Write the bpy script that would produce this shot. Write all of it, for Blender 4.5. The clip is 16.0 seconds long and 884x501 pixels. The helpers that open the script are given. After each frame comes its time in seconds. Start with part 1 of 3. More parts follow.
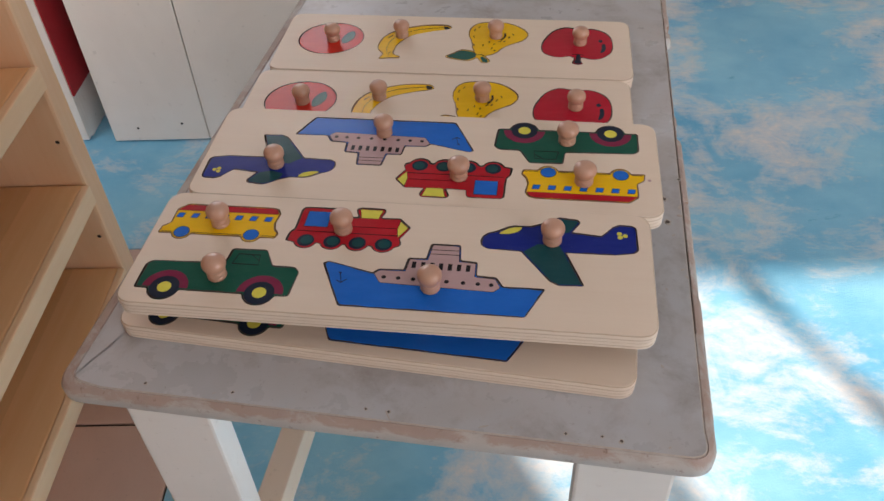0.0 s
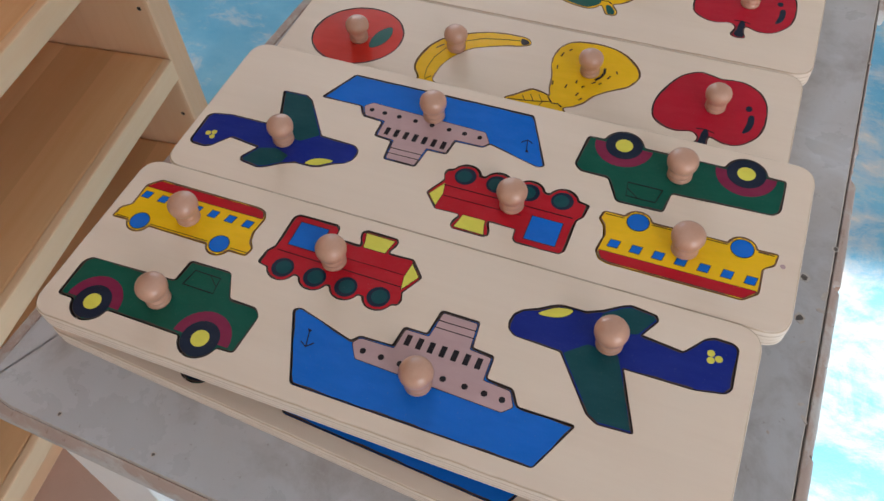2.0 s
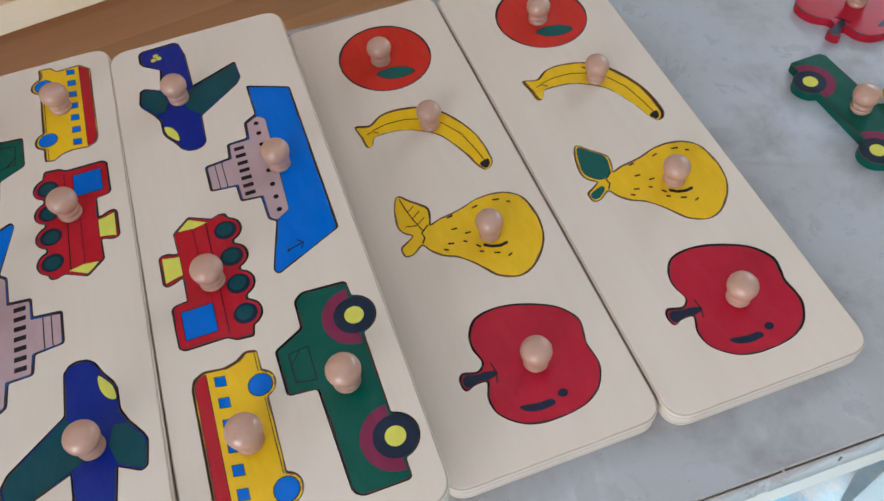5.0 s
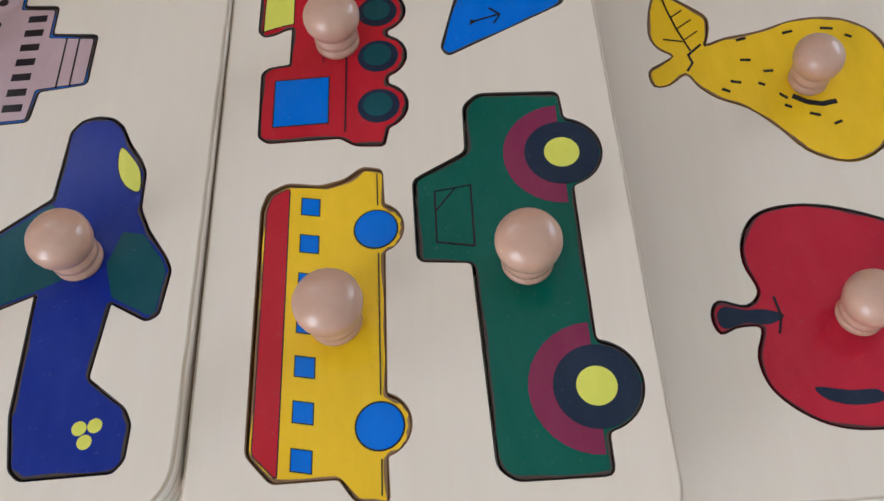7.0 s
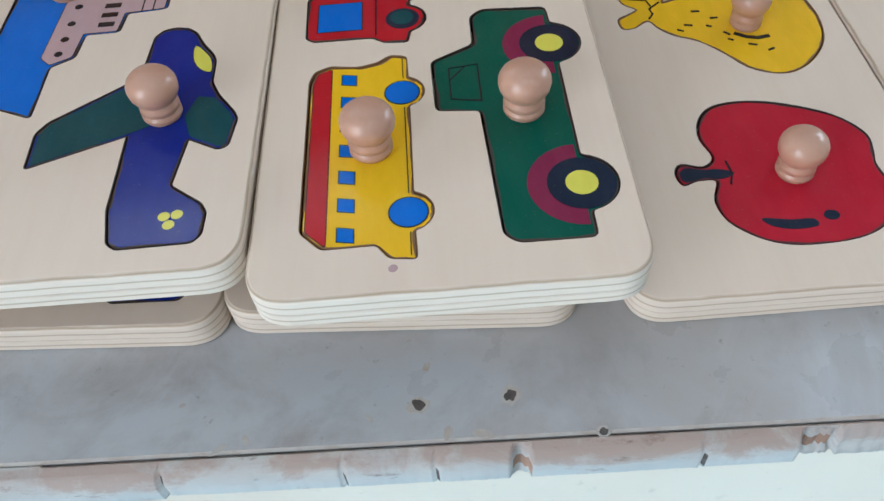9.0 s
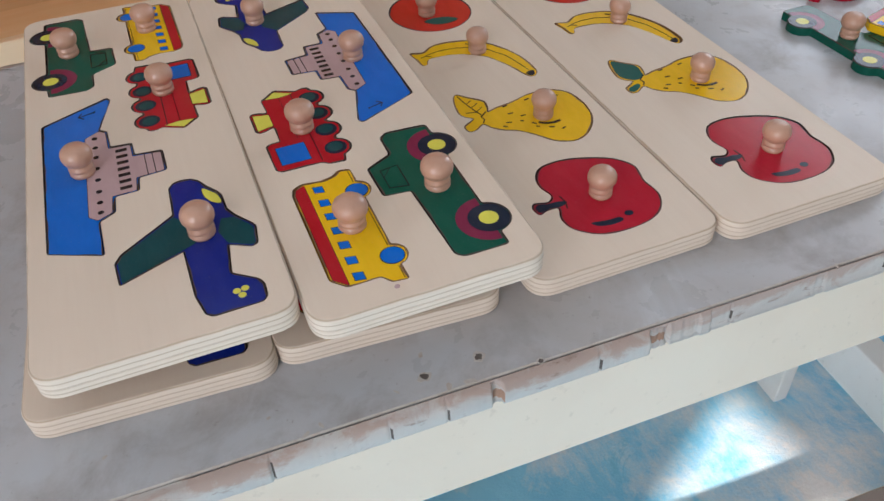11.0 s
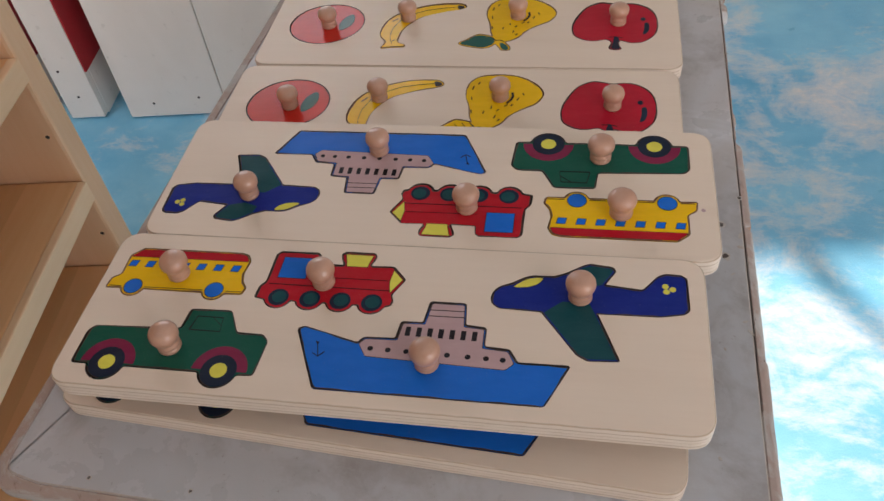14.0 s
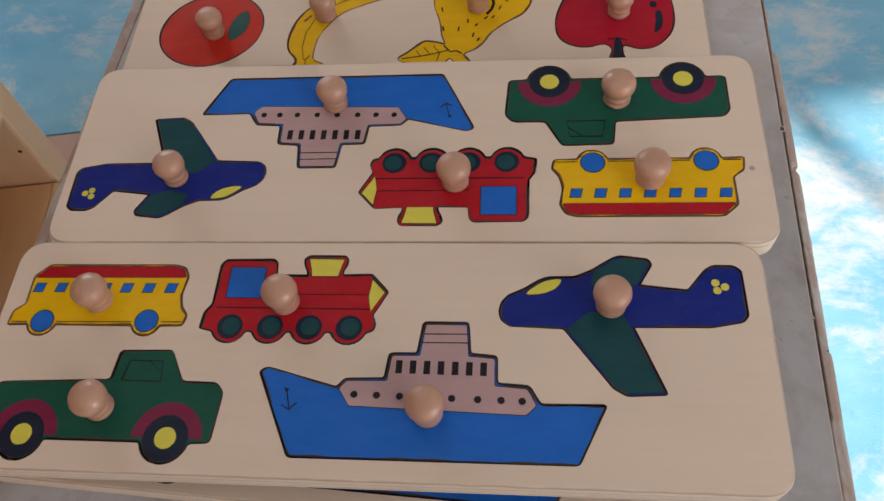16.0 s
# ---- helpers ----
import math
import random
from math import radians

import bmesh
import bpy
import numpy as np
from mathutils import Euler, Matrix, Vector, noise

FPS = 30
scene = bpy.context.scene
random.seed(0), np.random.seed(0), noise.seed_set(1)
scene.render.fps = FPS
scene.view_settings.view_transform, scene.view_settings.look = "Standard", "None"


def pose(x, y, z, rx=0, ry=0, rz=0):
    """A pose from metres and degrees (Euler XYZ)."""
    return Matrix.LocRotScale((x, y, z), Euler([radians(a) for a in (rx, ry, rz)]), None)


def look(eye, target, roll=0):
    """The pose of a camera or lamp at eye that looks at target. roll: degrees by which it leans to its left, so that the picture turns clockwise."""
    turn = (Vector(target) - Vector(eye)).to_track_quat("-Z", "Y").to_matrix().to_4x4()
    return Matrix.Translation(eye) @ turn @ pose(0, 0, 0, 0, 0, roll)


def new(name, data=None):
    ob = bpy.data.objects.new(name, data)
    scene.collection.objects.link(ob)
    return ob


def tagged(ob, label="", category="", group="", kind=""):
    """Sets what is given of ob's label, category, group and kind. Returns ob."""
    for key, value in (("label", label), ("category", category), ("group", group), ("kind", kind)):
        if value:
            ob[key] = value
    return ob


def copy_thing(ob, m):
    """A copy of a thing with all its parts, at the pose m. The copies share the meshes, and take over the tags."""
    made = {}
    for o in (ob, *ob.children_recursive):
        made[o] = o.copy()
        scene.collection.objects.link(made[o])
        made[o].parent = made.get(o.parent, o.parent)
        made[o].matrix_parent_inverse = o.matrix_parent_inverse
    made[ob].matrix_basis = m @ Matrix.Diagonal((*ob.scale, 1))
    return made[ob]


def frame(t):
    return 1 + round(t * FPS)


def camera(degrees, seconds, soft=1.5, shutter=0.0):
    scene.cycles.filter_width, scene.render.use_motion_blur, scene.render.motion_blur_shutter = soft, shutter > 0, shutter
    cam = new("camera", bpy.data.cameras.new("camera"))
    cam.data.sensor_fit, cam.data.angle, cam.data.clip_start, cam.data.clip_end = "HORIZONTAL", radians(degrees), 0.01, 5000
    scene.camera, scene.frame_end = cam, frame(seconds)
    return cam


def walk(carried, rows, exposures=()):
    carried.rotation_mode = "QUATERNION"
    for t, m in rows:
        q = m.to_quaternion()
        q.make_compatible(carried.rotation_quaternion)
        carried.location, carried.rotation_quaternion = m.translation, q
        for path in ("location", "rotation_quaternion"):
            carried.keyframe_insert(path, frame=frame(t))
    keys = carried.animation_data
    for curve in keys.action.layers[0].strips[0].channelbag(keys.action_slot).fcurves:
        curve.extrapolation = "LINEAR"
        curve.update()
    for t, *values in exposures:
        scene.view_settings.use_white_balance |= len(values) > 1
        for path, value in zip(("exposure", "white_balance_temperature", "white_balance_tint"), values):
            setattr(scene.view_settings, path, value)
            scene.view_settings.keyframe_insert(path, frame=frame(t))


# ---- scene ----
cam = camera(57.15, 16.0, 1.5)
PATH = [
    (0, (0.0639, 0.0794, 0.9002), (0.0369, 0.8011, 0.2086), -2.74),
    (0.5, (0.0710, 0.1225, 0.8843), (0.0265, 0.8035, 0.1534), -3.23),
    (1, (0.0685, 0.1770, 0.8716), (0.0134, 0.8177, 0.1058), -3.12),
    (1.5, (0.0716, 0.2107, 0.8663), (-0.0332, 0.8163, 0.0775), -3.62),
    (2, (0.1056, 0.2449, 0.8650), (-0.0885, 0.8114, 0.0641), -5.03),
    (2.5, (0.1558, 0.2735, 0.8700), (-0.1115, 0.7886, 0.0556), -5.33),
    (3, (0.1933, 0.3000, 0.8593), (-0.1177, 0.7609, 0.0281), -5.01),
    (3.5, (0.2033, 0.3663, 0.8438), (-0.1516, 0.7640, -0.0023), -6.01),
    (3.7, (0.2041, 0.3973, 0.8475), (-0.1785, 0.7705, 0.0023), -6.89),
    (5.8, (0.3169, 0.5024, 0.8691), (-0.2421, 0.6029, 0.0461), -5.44),
    (6, (0.2969, 0.4951, 0.8494), (-0.2482, 0.5730, 0.0146), -5.77),
    (6.5, (0.2340, 0.4908, 0.7798), (-0.2827, 0.5203, -0.0759), -8.05),
    (7, (0.2097, 0.4861, 0.7382), (-0.2711, 0.5086, -0.1383), -7.66),
    (7.5, (0.2037, 0.4809, 0.7204), (-0.2870, 0.5077, -0.1506), -7.14),
    (8, (0.2172, 0.4798, 0.7085), (-0.3248, 0.5150, -0.1311), -6.70),
    (8.5, (0.2621, 0.4725, 0.7194), (-0.3322, 0.5167, -0.0836), -6.30),
    (8.7, (0.2742, 0.4706, 0.7243), (-0.3395, 0.5144, -0.0640), -6.48),
    (10.8, (0.3814, 0.3906, 0.7837), (-0.3081, 0.6851, 0.1220), -2.28),
    (11, (0.3748, 0.3857, 0.7934), (-0.2874, 0.7190, 0.1223), -2.84),
    (11.5, (0.3074, 0.3869, 0.7709), (-0.2603, 0.8055, 0.0620), -6.06),
    (12, (0.2329, 0.3447, 0.7600), (-0.2050, 0.8584, 0.0223), -6.67),
    (12.5, (0.1865, 0.2593, 0.8007), (-0.0967, 0.8768, 0.0669), -5.92),
    (13, (0.1618, 0.1750, 0.8267), (-0.0679, 0.8298, 0.1067), -8.28),
    (13.5, (0.1199, 0.1606, 0.8497), (-0.0452, 0.8293, 0.1248), -8.91),
    (14, (0.0831, 0.1797, 0.8740), (-0.0012, 0.8540, 0.1404), -7.28),
    (14.5, (0.0737, 0.1796, 0.9049), (0.0316, 0.8481, 0.1623), -6.44),
    (15, (0.0727, 0.1917, 0.9052), (0.0497, 0.8240, 0.1308), -6.29),
    (15.5, (0.0638, 0.2253, 0.8835), (0.0421, 0.8089, 0.0718), -7.32),
    (16, (0.0694, 0.2851, 0.8527), (0.0211, 0.7918, -0.0081), -10.43),
]
EXPOSURES = [(0.0, 0.22, 7100, 20), (1.5, 0.32, 6850, 16), (2.5, 0.57, 6250, 13), (3.5, 0.56, 5800, 9), (6.0, 0.76, 5900, 8), (8.5, 0.76, 5750, 5), (11.0, 0.5, 6350, 13), (12.0, 0.55, 5900, 13),
             (12.5, 0.42, 6000, 13), (13.0, 0.2, 6350, 14), (13.5, 0.34, 6650, 15), (14.0, 0.25, 6950, 18), (16.0, 0.2, 7200, 20)]
walk(cam, [(t, look(eye, target, roll)) for t, eye, target, roll in PATH], EXPOSURES)

# ---- light ----
SUN_HEADING = Vector((-0.42, 0.907, 0)).normalized()
SUN_HEIGHT = radians(42)

world = bpy.data.worlds.new("sky")
scene.world = world
world.use_nodes = True
wn = world.node_tree.nodes
sky = wn.new("ShaderNodeTexSky")
sky.sky_type, sky.sun_disc = "NISHITA", False
sky.sun_elevation, sky.sun_rotation = SUN_HEIGHT, radians(155)
world.node_tree.links.new(sky.outputs[0], wn["Background"].inputs[0])
wn["Background"].inputs[1].default_value = 0.12


def lamp(name, kind, m, energy, color, size=(1, 1)):
    data = bpy.data.lights.new(name, kind)
    data.energy, data.color = energy, color
    if kind == "AREA":
        data.shape, data.size, data.size_y = "RECTANGLE", size[0], size[1]
    else:
        data.angle = radians(0.9)
    ob = new(name, data)
    ob.matrix_world = m
    return ob


down = SUN_HEADING * math.cos(SUN_HEIGHT) - Vector((0, 0, math.sin(SUN_HEIGHT)))
lamp("sun", "SUN", look(-5 * down, (0, 0, 0)), 5.0, (1.0, 0.93, 0.84))

# room: walls and openings (metres); north and west openings are invented
X0, X1, Y0, Y1, ZC = -1.6, 2.6, -1.2, 2.4, 2.7
WIN_S = (0.985, 2.55, 0.25, 2.33)    # x from, x to, sill, head in the south wall
FILL_N = (-1.4, -0.2, 1.02, 2.0)    # invented opening in the north wall
FILL_W = (-1.1, 0.7, 1.35, 2.4)     # y from, y to; invented opening in the west wall
lamp("window_light_south", "AREA", look(((WIN_S[0] + WIN_S[1]) / 2, Y0 - 0.06, 1.25), ((WIN_S[0] + WIN_S[1]) / 2, 1, 1.15)), 31, (0.95, 0.97, 1.0), (1.6, 2.0))
# north and west are added fill: glare on the paint, light on the left side
lamp("window_light_north", "AREA", look(((FILL_N[0] + FILL_N[1]) / 2, Y1 + 0.06, 1.51), ((FILL_N[0] + FILL_N[1]) / 2, 0, 1.51)), 9, (0.92, 0.96, 1.0), (1.15, 0.94))
lamp("window_light_west", "AREA", look((X0 - 0.06, -0.2, 1.88), (0, 0.15, 1.0)), 26, (0.96, 0.98, 1.0), (1.75, 1.0))


# ---- materials ----
def material(name, color, rough=0.5, coat=0.0, metal=0.0):
    m = bpy.data.materials.new(name)
    m.use_nodes = True
    b = m.node_tree.nodes["Principled BSDF"]
    b.inputs["Base Color"].default_value = (*color, 1)
    b.inputs["Roughness"].default_value = rough
    b.inputs["Metallic"].default_value = metal
    b.inputs["Coat Weight"].default_value = coat
    b.inputs["Coat Roughness"].default_value = 0.12
    return m


class Nodes:
    """Short forms for building a node tree."""

    def __init__(self, m):
        self.tree, self.b = m.node_tree, m.node_tree.nodes["Principled BSDF"]

    def add(self, kind, **inputs):
        n = self.tree.nodes.new(kind)
        for key, value in inputs.items():
            n.inputs[key.replace("_", " ")].default_value = value
        return n

    def link(self, a, b):
        self.tree.links.new(a, b)

    def coords(self, scale=(1, 1, 1), turn=(0, 0, 0)):
        c, m = self.add("ShaderNodeTexCoord"), self.add("ShaderNodeMapping")
        m.inputs["Scale"].default_value, m.inputs["Rotation"].default_value = scale, turn
        self.link(c.outputs["Object"], m.inputs["Vector"])
        return m.outputs[0]

    def noise(self, at, scale, detail=4.0, rough=0.55, warp=0.0):
        n = self.add("ShaderNodeTexNoise", Scale=scale, Detail=detail, Roughness=rough, Distortion=warp)
        self.link(at, n.inputs["Vector"])
        return n.outputs["Fac"]

    def ramp(self, fac, *stops):
        r = self.add("ShaderNodeValToRGB")
        e = r.color_ramp.elements
        while len(e) < len(stops):
            e.new(0.5)
        for one, (at, color) in zip(e, stops):
            one.position, one.color = at, (*color, 1) if len(color) == 3 else color
        self.link(fac, r.inputs[0])
        return r.outputs[0]

    def mix(self, fac, a, b, how="MIX"):
        n = self.tree.nodes.new("ShaderNodeMix")
        n.data_type, n.blend_type = "RGBA", how
        for socket, value in ((n.inputs[0], fac), (n.inputs[6], a), (n.inputs[7], b)):
            if hasattr(value, "is_linked"):
                self.link(value, socket)
            elif isinstance(value, (int, float)):
                socket.default_value = value
            else:
                socket.default_value = (*value, 1)
        return n.outputs[2]

    def bump(self, height, strength, distance=0.001):
        n = self.add("ShaderNodeBump", Strength=strength, Distance=distance)
        self.link(height, n.inputs["Height"])
        self.link(n.outputs[0], self.b.inputs["Normal"])

    def color(self, c):
        self.link(c, self.b.inputs["Base Color"])

    def rough(self, c):
        self.link(c, self.b.inputs["Roughness"])


def shade(c, k):
    return tuple(v * k for v in c)


def wood(name, light, dark, along="x", scale=1.0, rough=0.5, coat=0.0, bump=0.15, stave=0.0):
    """Wood with long fibres and softer figure along one axis; with a stave width, glued up from strips across x."""
    m = material(name, light, rough, coat)
    n = Nodes(m)
    long, wide = 6 * scale, 90 * scale
    axes = {"x": (long, wide, wide), "y": (wide, long, wide), "z": (wide, wide, long)}[along]
    fibre = n.noise(n.coords(axes), 6.0, 5, 0.6, 0.3)
    figure = n.noise(n.coords(tuple(a / 9 for a in axes)), 4.0, 3, 0.5, 1.2)
    c = n.mix(n.ramp(figure, (0.32, (0, 0, 0)), (0.7, (1, 1, 1))), dark, light)
    c = n.mix(0.5, c, n.mix(fibre, dark, light))
    if stave:
        sep, cut, rnd_node = n.add("ShaderNodeSeparateXYZ"), n.add("ShaderNodeMath"), n.add("ShaderNodeTexWhiteNoise")
        rnd_node.noise_dimensions = "1D"
        cut.operation = "SNAP"
        n.link(n.coords(), sep.inputs[0])
        n.link(sep.outputs["X"], cut.inputs[0])
        cut.inputs[1].default_value = stave
        n.link(cut.outputs[0], rnd_node.inputs["W"])
        c = n.mix(n.ramp(rnd_node.outputs["Value"], (0.2, (0, 0, 0)), (0.95, (0.42, 0.42, 0.42))), c, shade(dark, 0.75))
    n.color(c)
    n.rough(n.ramp(fibre, (0.3, (rough + 0.1,) * 3), (0.7, (rough - 0.06,) * 3)))
    n.bump(fibre, bump, 0.0004)
    return m


def ply_edge(name):
    """Plywood seen from the edge: pale veneers parted by thin dark glue lines."""
    m = material(name, (0.72, 0.6, 0.45), 0.62)
    n = Nodes(m)
    c = n.add("ShaderNodeTexCoord")
    sep = n.add("ShaderNodeSeparateXYZ")
    n.link(c.outputs["Object"], sep.inputs[0])
    wobble = n.noise(n.coords((30, 30, 0)), 3.0, 2)
    add = n.add("ShaderNodeMath")
    add.operation = "MULTIPLY_ADD"
    n.link(wobble, add.inputs[0])
    add.inputs[1].default_value = 0.0007
    n.link(sep.outputs["Z"], add.inputs[2])
    rep = n.add("ShaderNodeMath")
    rep.operation = "PINGPONG"
    n.link(add.outputs[0], rep.inputs[0])
    rep.inputs[1].default_value = 0.00125
    mul = n.add("ShaderNodeMath")
    mul.operation = "MULTIPLY"
    n.link(rep.outputs[0], mul.inputs[0])
    mul.inputs[1].default_value = 800.0
    fibre = n.noise(n.coords((25, 25, 900)), 5.0, 4)
    base = n.mix(fibre, (0.67, 0.55, 0.44), (0.83, 0.73, 0.63))
    n.color(n.mix(n.ramp(mul.outputs[0], (0.0, (1, 1, 1)), (0.34, (0, 0, 0))), base, (0.46, 0.335, 0.225)))
    n.bump(mul.outputs[0], 0.25, 0.0003)
    return m


def lacquer(name, color, streak=0.05):
    """Glossy paint on wood: brush tone, thin places and a little dust in the clear coat."""
    m = material(name, color, 0.22, 0.0)
    m.node_tree.nodes["Principled BSDF"].inputs["Specular IOR Level"].default_value = 0.2
    n = Nodes(m)
    tone = n.noise(n.coords((35, 90, 60)), 2.0, 4, 0.6, 0.5)
    speck = n.noise(n.coords(), 900.0, 2)
    c = n.mix(n.ramp(tone, (0.3, (0, 0, 0)), (0.72, (1, 1, 1))), shade(color, 1 - streak), tuple(min(1, v * (1 + streak) + 0.006) for v in color))
    n.color(n.mix(n.ramp(speck, (0.66, (0, 0, 0)), (0.74, (0.35, 0.35, 0.35))), c, tuple(v * 0.7 + 0.08 for v in color)))
    n.rough(n.ramp(tone, (0.3, (0.14,) * 3), (0.75, (0.24,) * 3)))
    n.bump(n.noise(n.coords(), 260.0, 3), 0.04, 0.0004)
    return m


def painted(name, color, stain, rough=0.5, scale=6.0, amount=0.5, bump=0.12):
    """House paint with stains, scuffs and orange-peel."""
    m = material(name, color, rough)
    n = Nodes(m)
    broad, fine = n.noise(n.coords(), scale, 5, 0.6, 0.4), n.noise(n.coords(), scale * 22, 4, 0.65)
    c = n.mix(n.ramp(broad, (0.42, (0, 0, 0)), (0.75, (amount,) * 3)), color, stain)
    n.color(n.mix(n.ramp(fine, (0.62, (0, 0, 0)), (0.72, (amount * 0.6,) * 3)), c, shade(stain, 0.7)))
    n.rough(n.ramp(broad, (0.3, (rough - 0.08,) * 3), (0.7, (rough + 0.12,) * 3)))
    n.bump(fine, bump, 0.0006)
    return m


PLY = wood("birch_ply_face", (0.80, 0.665, 0.545), (0.735, 0.595, 0.475), "x", 1.0, 0.5, 0.06, 0.06)
PLY_EDGE = ply_edge("birch_ply_edge")
DARK_RED = painted("dark_red_edge", (0.10, 0.008, 0.012), (0.03, 0.012, 0.012), 0.5, 60, 0.6)
BURNT = painted("burnt_edge", (0.03, 0.018, 0.014), (0.10, 0.05, 0.03), 0.6, 60, 0.6)
SCORCH = painted("scorched_wood", (0.26, 0.13, 0.05), (0.12, 0.05, 0.02), 0.55, 60, 0.7)
INK = lacquer("black_ink", (0.016, 0.012, 0.016))
NAVY = lacquer("blue_black_paint", (0.010, 0.018, 0.04))
KNOB = wood("beech_knob", (0.59, 0.345, 0.255), (0.47, 0.255, 0.17), "z", 1.6, 0.34, 0.4, 0.05)
GREEN = lacquer("green_paint", (0.002, 0.088, 0.058))
TEAL = lacquer("teal_paint", (0.004, 0.062, 0.075))
RED = lacquer("red_paint", (0.47, 0.009, 0.02))
APPLE = lacquer("apple_red_paint", (0.47, 0.010, 0.030))
ORANGE = lacquer("orange_red_paint", (0.58, 0.030, 0.018))
YELLOW = lacquer("yellow_paint", (0.85, 0.50, 0.008))
PALE = lacquer("pale_yellow_paint", (0.72, 0.66, 0.10))
BLUE = lacquer("bright_blue_paint", (0.001, 0.14, 0.60))
INDIGO = lacquer("indigo_paint", (0.004, 0.018, 0.22))
MAUVE = lacquer("mauve_paint", (0.50, 0.335, 0.34))
MAROON = lacquer("maroon_paint", (0.21, 0.018, 0.06))
LEAF = lacquer("leaf_green_paint", (0.012, 0.10, 0.085))


def worn_top():
    """Grey-lilac paint on the table top: bluish patches standing in for sky sheen, bluish wear, brown rubbings and
    small scratches.
    """
    m = material("worn_grey_paint", (0.36, 0.34, 0.35), 0.4)
    n = Nodes(m)
    at = n.coords()
    broad, mid, fine = n.noise(at, 5.0, 5, 0.6, 0.6), n.noise(at, 26.0, 6, 0.65, 0.3), n.noise(at, 240.0, 4, 0.7)
    # broad bluish patches put the sky's reflection into the colour
    c = n.mix(n.ramp(broad, (0.38, (0, 0, 0)), (0.62, (1, 1, 1))), (0.44, 0.415, 0.405), (0.50, 0.515, 0.55))
    c = n.mix(n.ramp(mid, (0.5, (0, 0, 0)), (0.7, (0.7, 0.7, 0.7))), c, (0.30, 0.265, 0.25))
    rub = n.noise(n.coords((1, 2.2, 1), (0, 0, 0.2)), 11.0, 7, 0.7, 0.8)
    c = n.mix(n.ramp(rub, (0.56, (0, 0, 0)), (0.72, (0.75, 0.75, 0.75))), c, (0.54, 0.555, 0.58))
    c = n.mix(n.ramp(fine, (0.64, (0, 0, 0)), (0.74, (0.6, 0.6, 0.6))), c, (0.22, 0.175, 0.155))
    for turn in (0.5, -0.9):
        scratch = n.noise(n.coords((300, 9, 1), (0, 0, turn)), 3.0, 3, 0.7)
        c = n.mix(n.ramp(scratch, (0.70, (0, 0, 0)), (0.76, (0.5, 0.5, 0.5))), c, (0.48, 0.47, 0.46))
    n.color(c)
    n.rough(n.ramp(mid, (0.3, (0.22,) * 3), (0.7, (0.42,) * 3)))
    n.bump(n.mix(0.5, fine, mid), 0.2, 0.0007)
    return m


def worn_strip():
    """Edging whose grey-white paint has rubbed off to pinkish wood along its upper arris."""
    m = material("worn_edge_strip", (0.5, 0.45, 0.43), 0.55)
    n = Nodes(m)
    wear, fine = n.noise(n.coords((1, 1, 2)), 34.0, 7, 0.7, 0.6), n.noise(n.coords((1, 0.4, 1)), 190.0, 5, 0.7)
    sep, up = n.add("ShaderNodeSeparateXYZ"), n.add("ShaderNodeMapRange", From_Min=0.5425, From_Max=0.5485, To_Min=-0.04, To_Max=0.15)
    n.link(n.coords(), sep.inputs[0])
    n.link(sep.outputs["Z"], up.inputs["Value"])
    total = n.add("ShaderNodeMath")
    n.link(wear, total.inputs[0])
    n.link(up.outputs[0], total.inputs[1])
    paint = n.mix(n.noise(n.coords(), 60.0, 4), (0.55, 0.515, 0.48), (0.38, 0.36, 0.35))
    c = n.mix(n.ramp(total.outputs[0], (0.54, (0, 0, 0)), (0.66, (0.75, 0.75, 0.75))), paint, (0.37, 0.255, 0.21))
    n.color(n.mix(n.ramp(fine, (0.6, (0, 0, 0)), (0.7, (0.75,) * 3)), c, (0.2, 0.12, 0.09)))
    n.bump(n.mix(0.5, fine, wear), 0.5, 0.001)
    return m


def cloud_floor():
    """Sky-blue vinyl floor printed with broken white clouds; faint emboss and rubbed streaks."""
    m = material("cloud_vinyl", (0.1, 0.4, 0.6), 0.3)
    n = Nodes(m)
    at = n.coords((1, 1.25, 1), (0, 0, 0.35))
    big, small = n.noise(at, 2.6, 7, 0.62, 0.7), n.noise(at, 10.0, 9, 0.72, 0.6)
    torn = n.noise(n.coords((1, 1.9, 1), (0, 0, 0.6)), 34.0, 7, 0.75, 0.4)
    both = n.mix(0.14, n.mix(0.34, big, small), torn)
    blue = n.mix(n.ramp(n.noise(at, 3.3, 5, 0.65), (0.3, (0, 0, 0)), (0.7, (1, 1, 1))), (0.11, 0.45, 0.72), (0.31, 0.68, 0.86))
    cloud = n.mix(n.noise(at, 17.0, 5, 0.7), (0.88, 0.86, 0.85), (0.86, 0.74, 0.68))
    n.color(n.mix(n.ramp(both, (0.475, (0, 0, 0)), (0.535, (0.5, 0.5, 0.5)), (0.60, (0.95, 0.95, 0.95))), blue, cloud))
    n.rough(n.ramp(small, (0.3, (0.26,) * 3), (0.7, (0.4,) * 3)))
    n.bump(n.mix(0.6, n.noise(n.coords((1, 2.0, 1)), 75.0, 5, 0.75), n.noise(n.coords(), 260.0, 3, 0.7)), 0.45, 0.003)
    return m


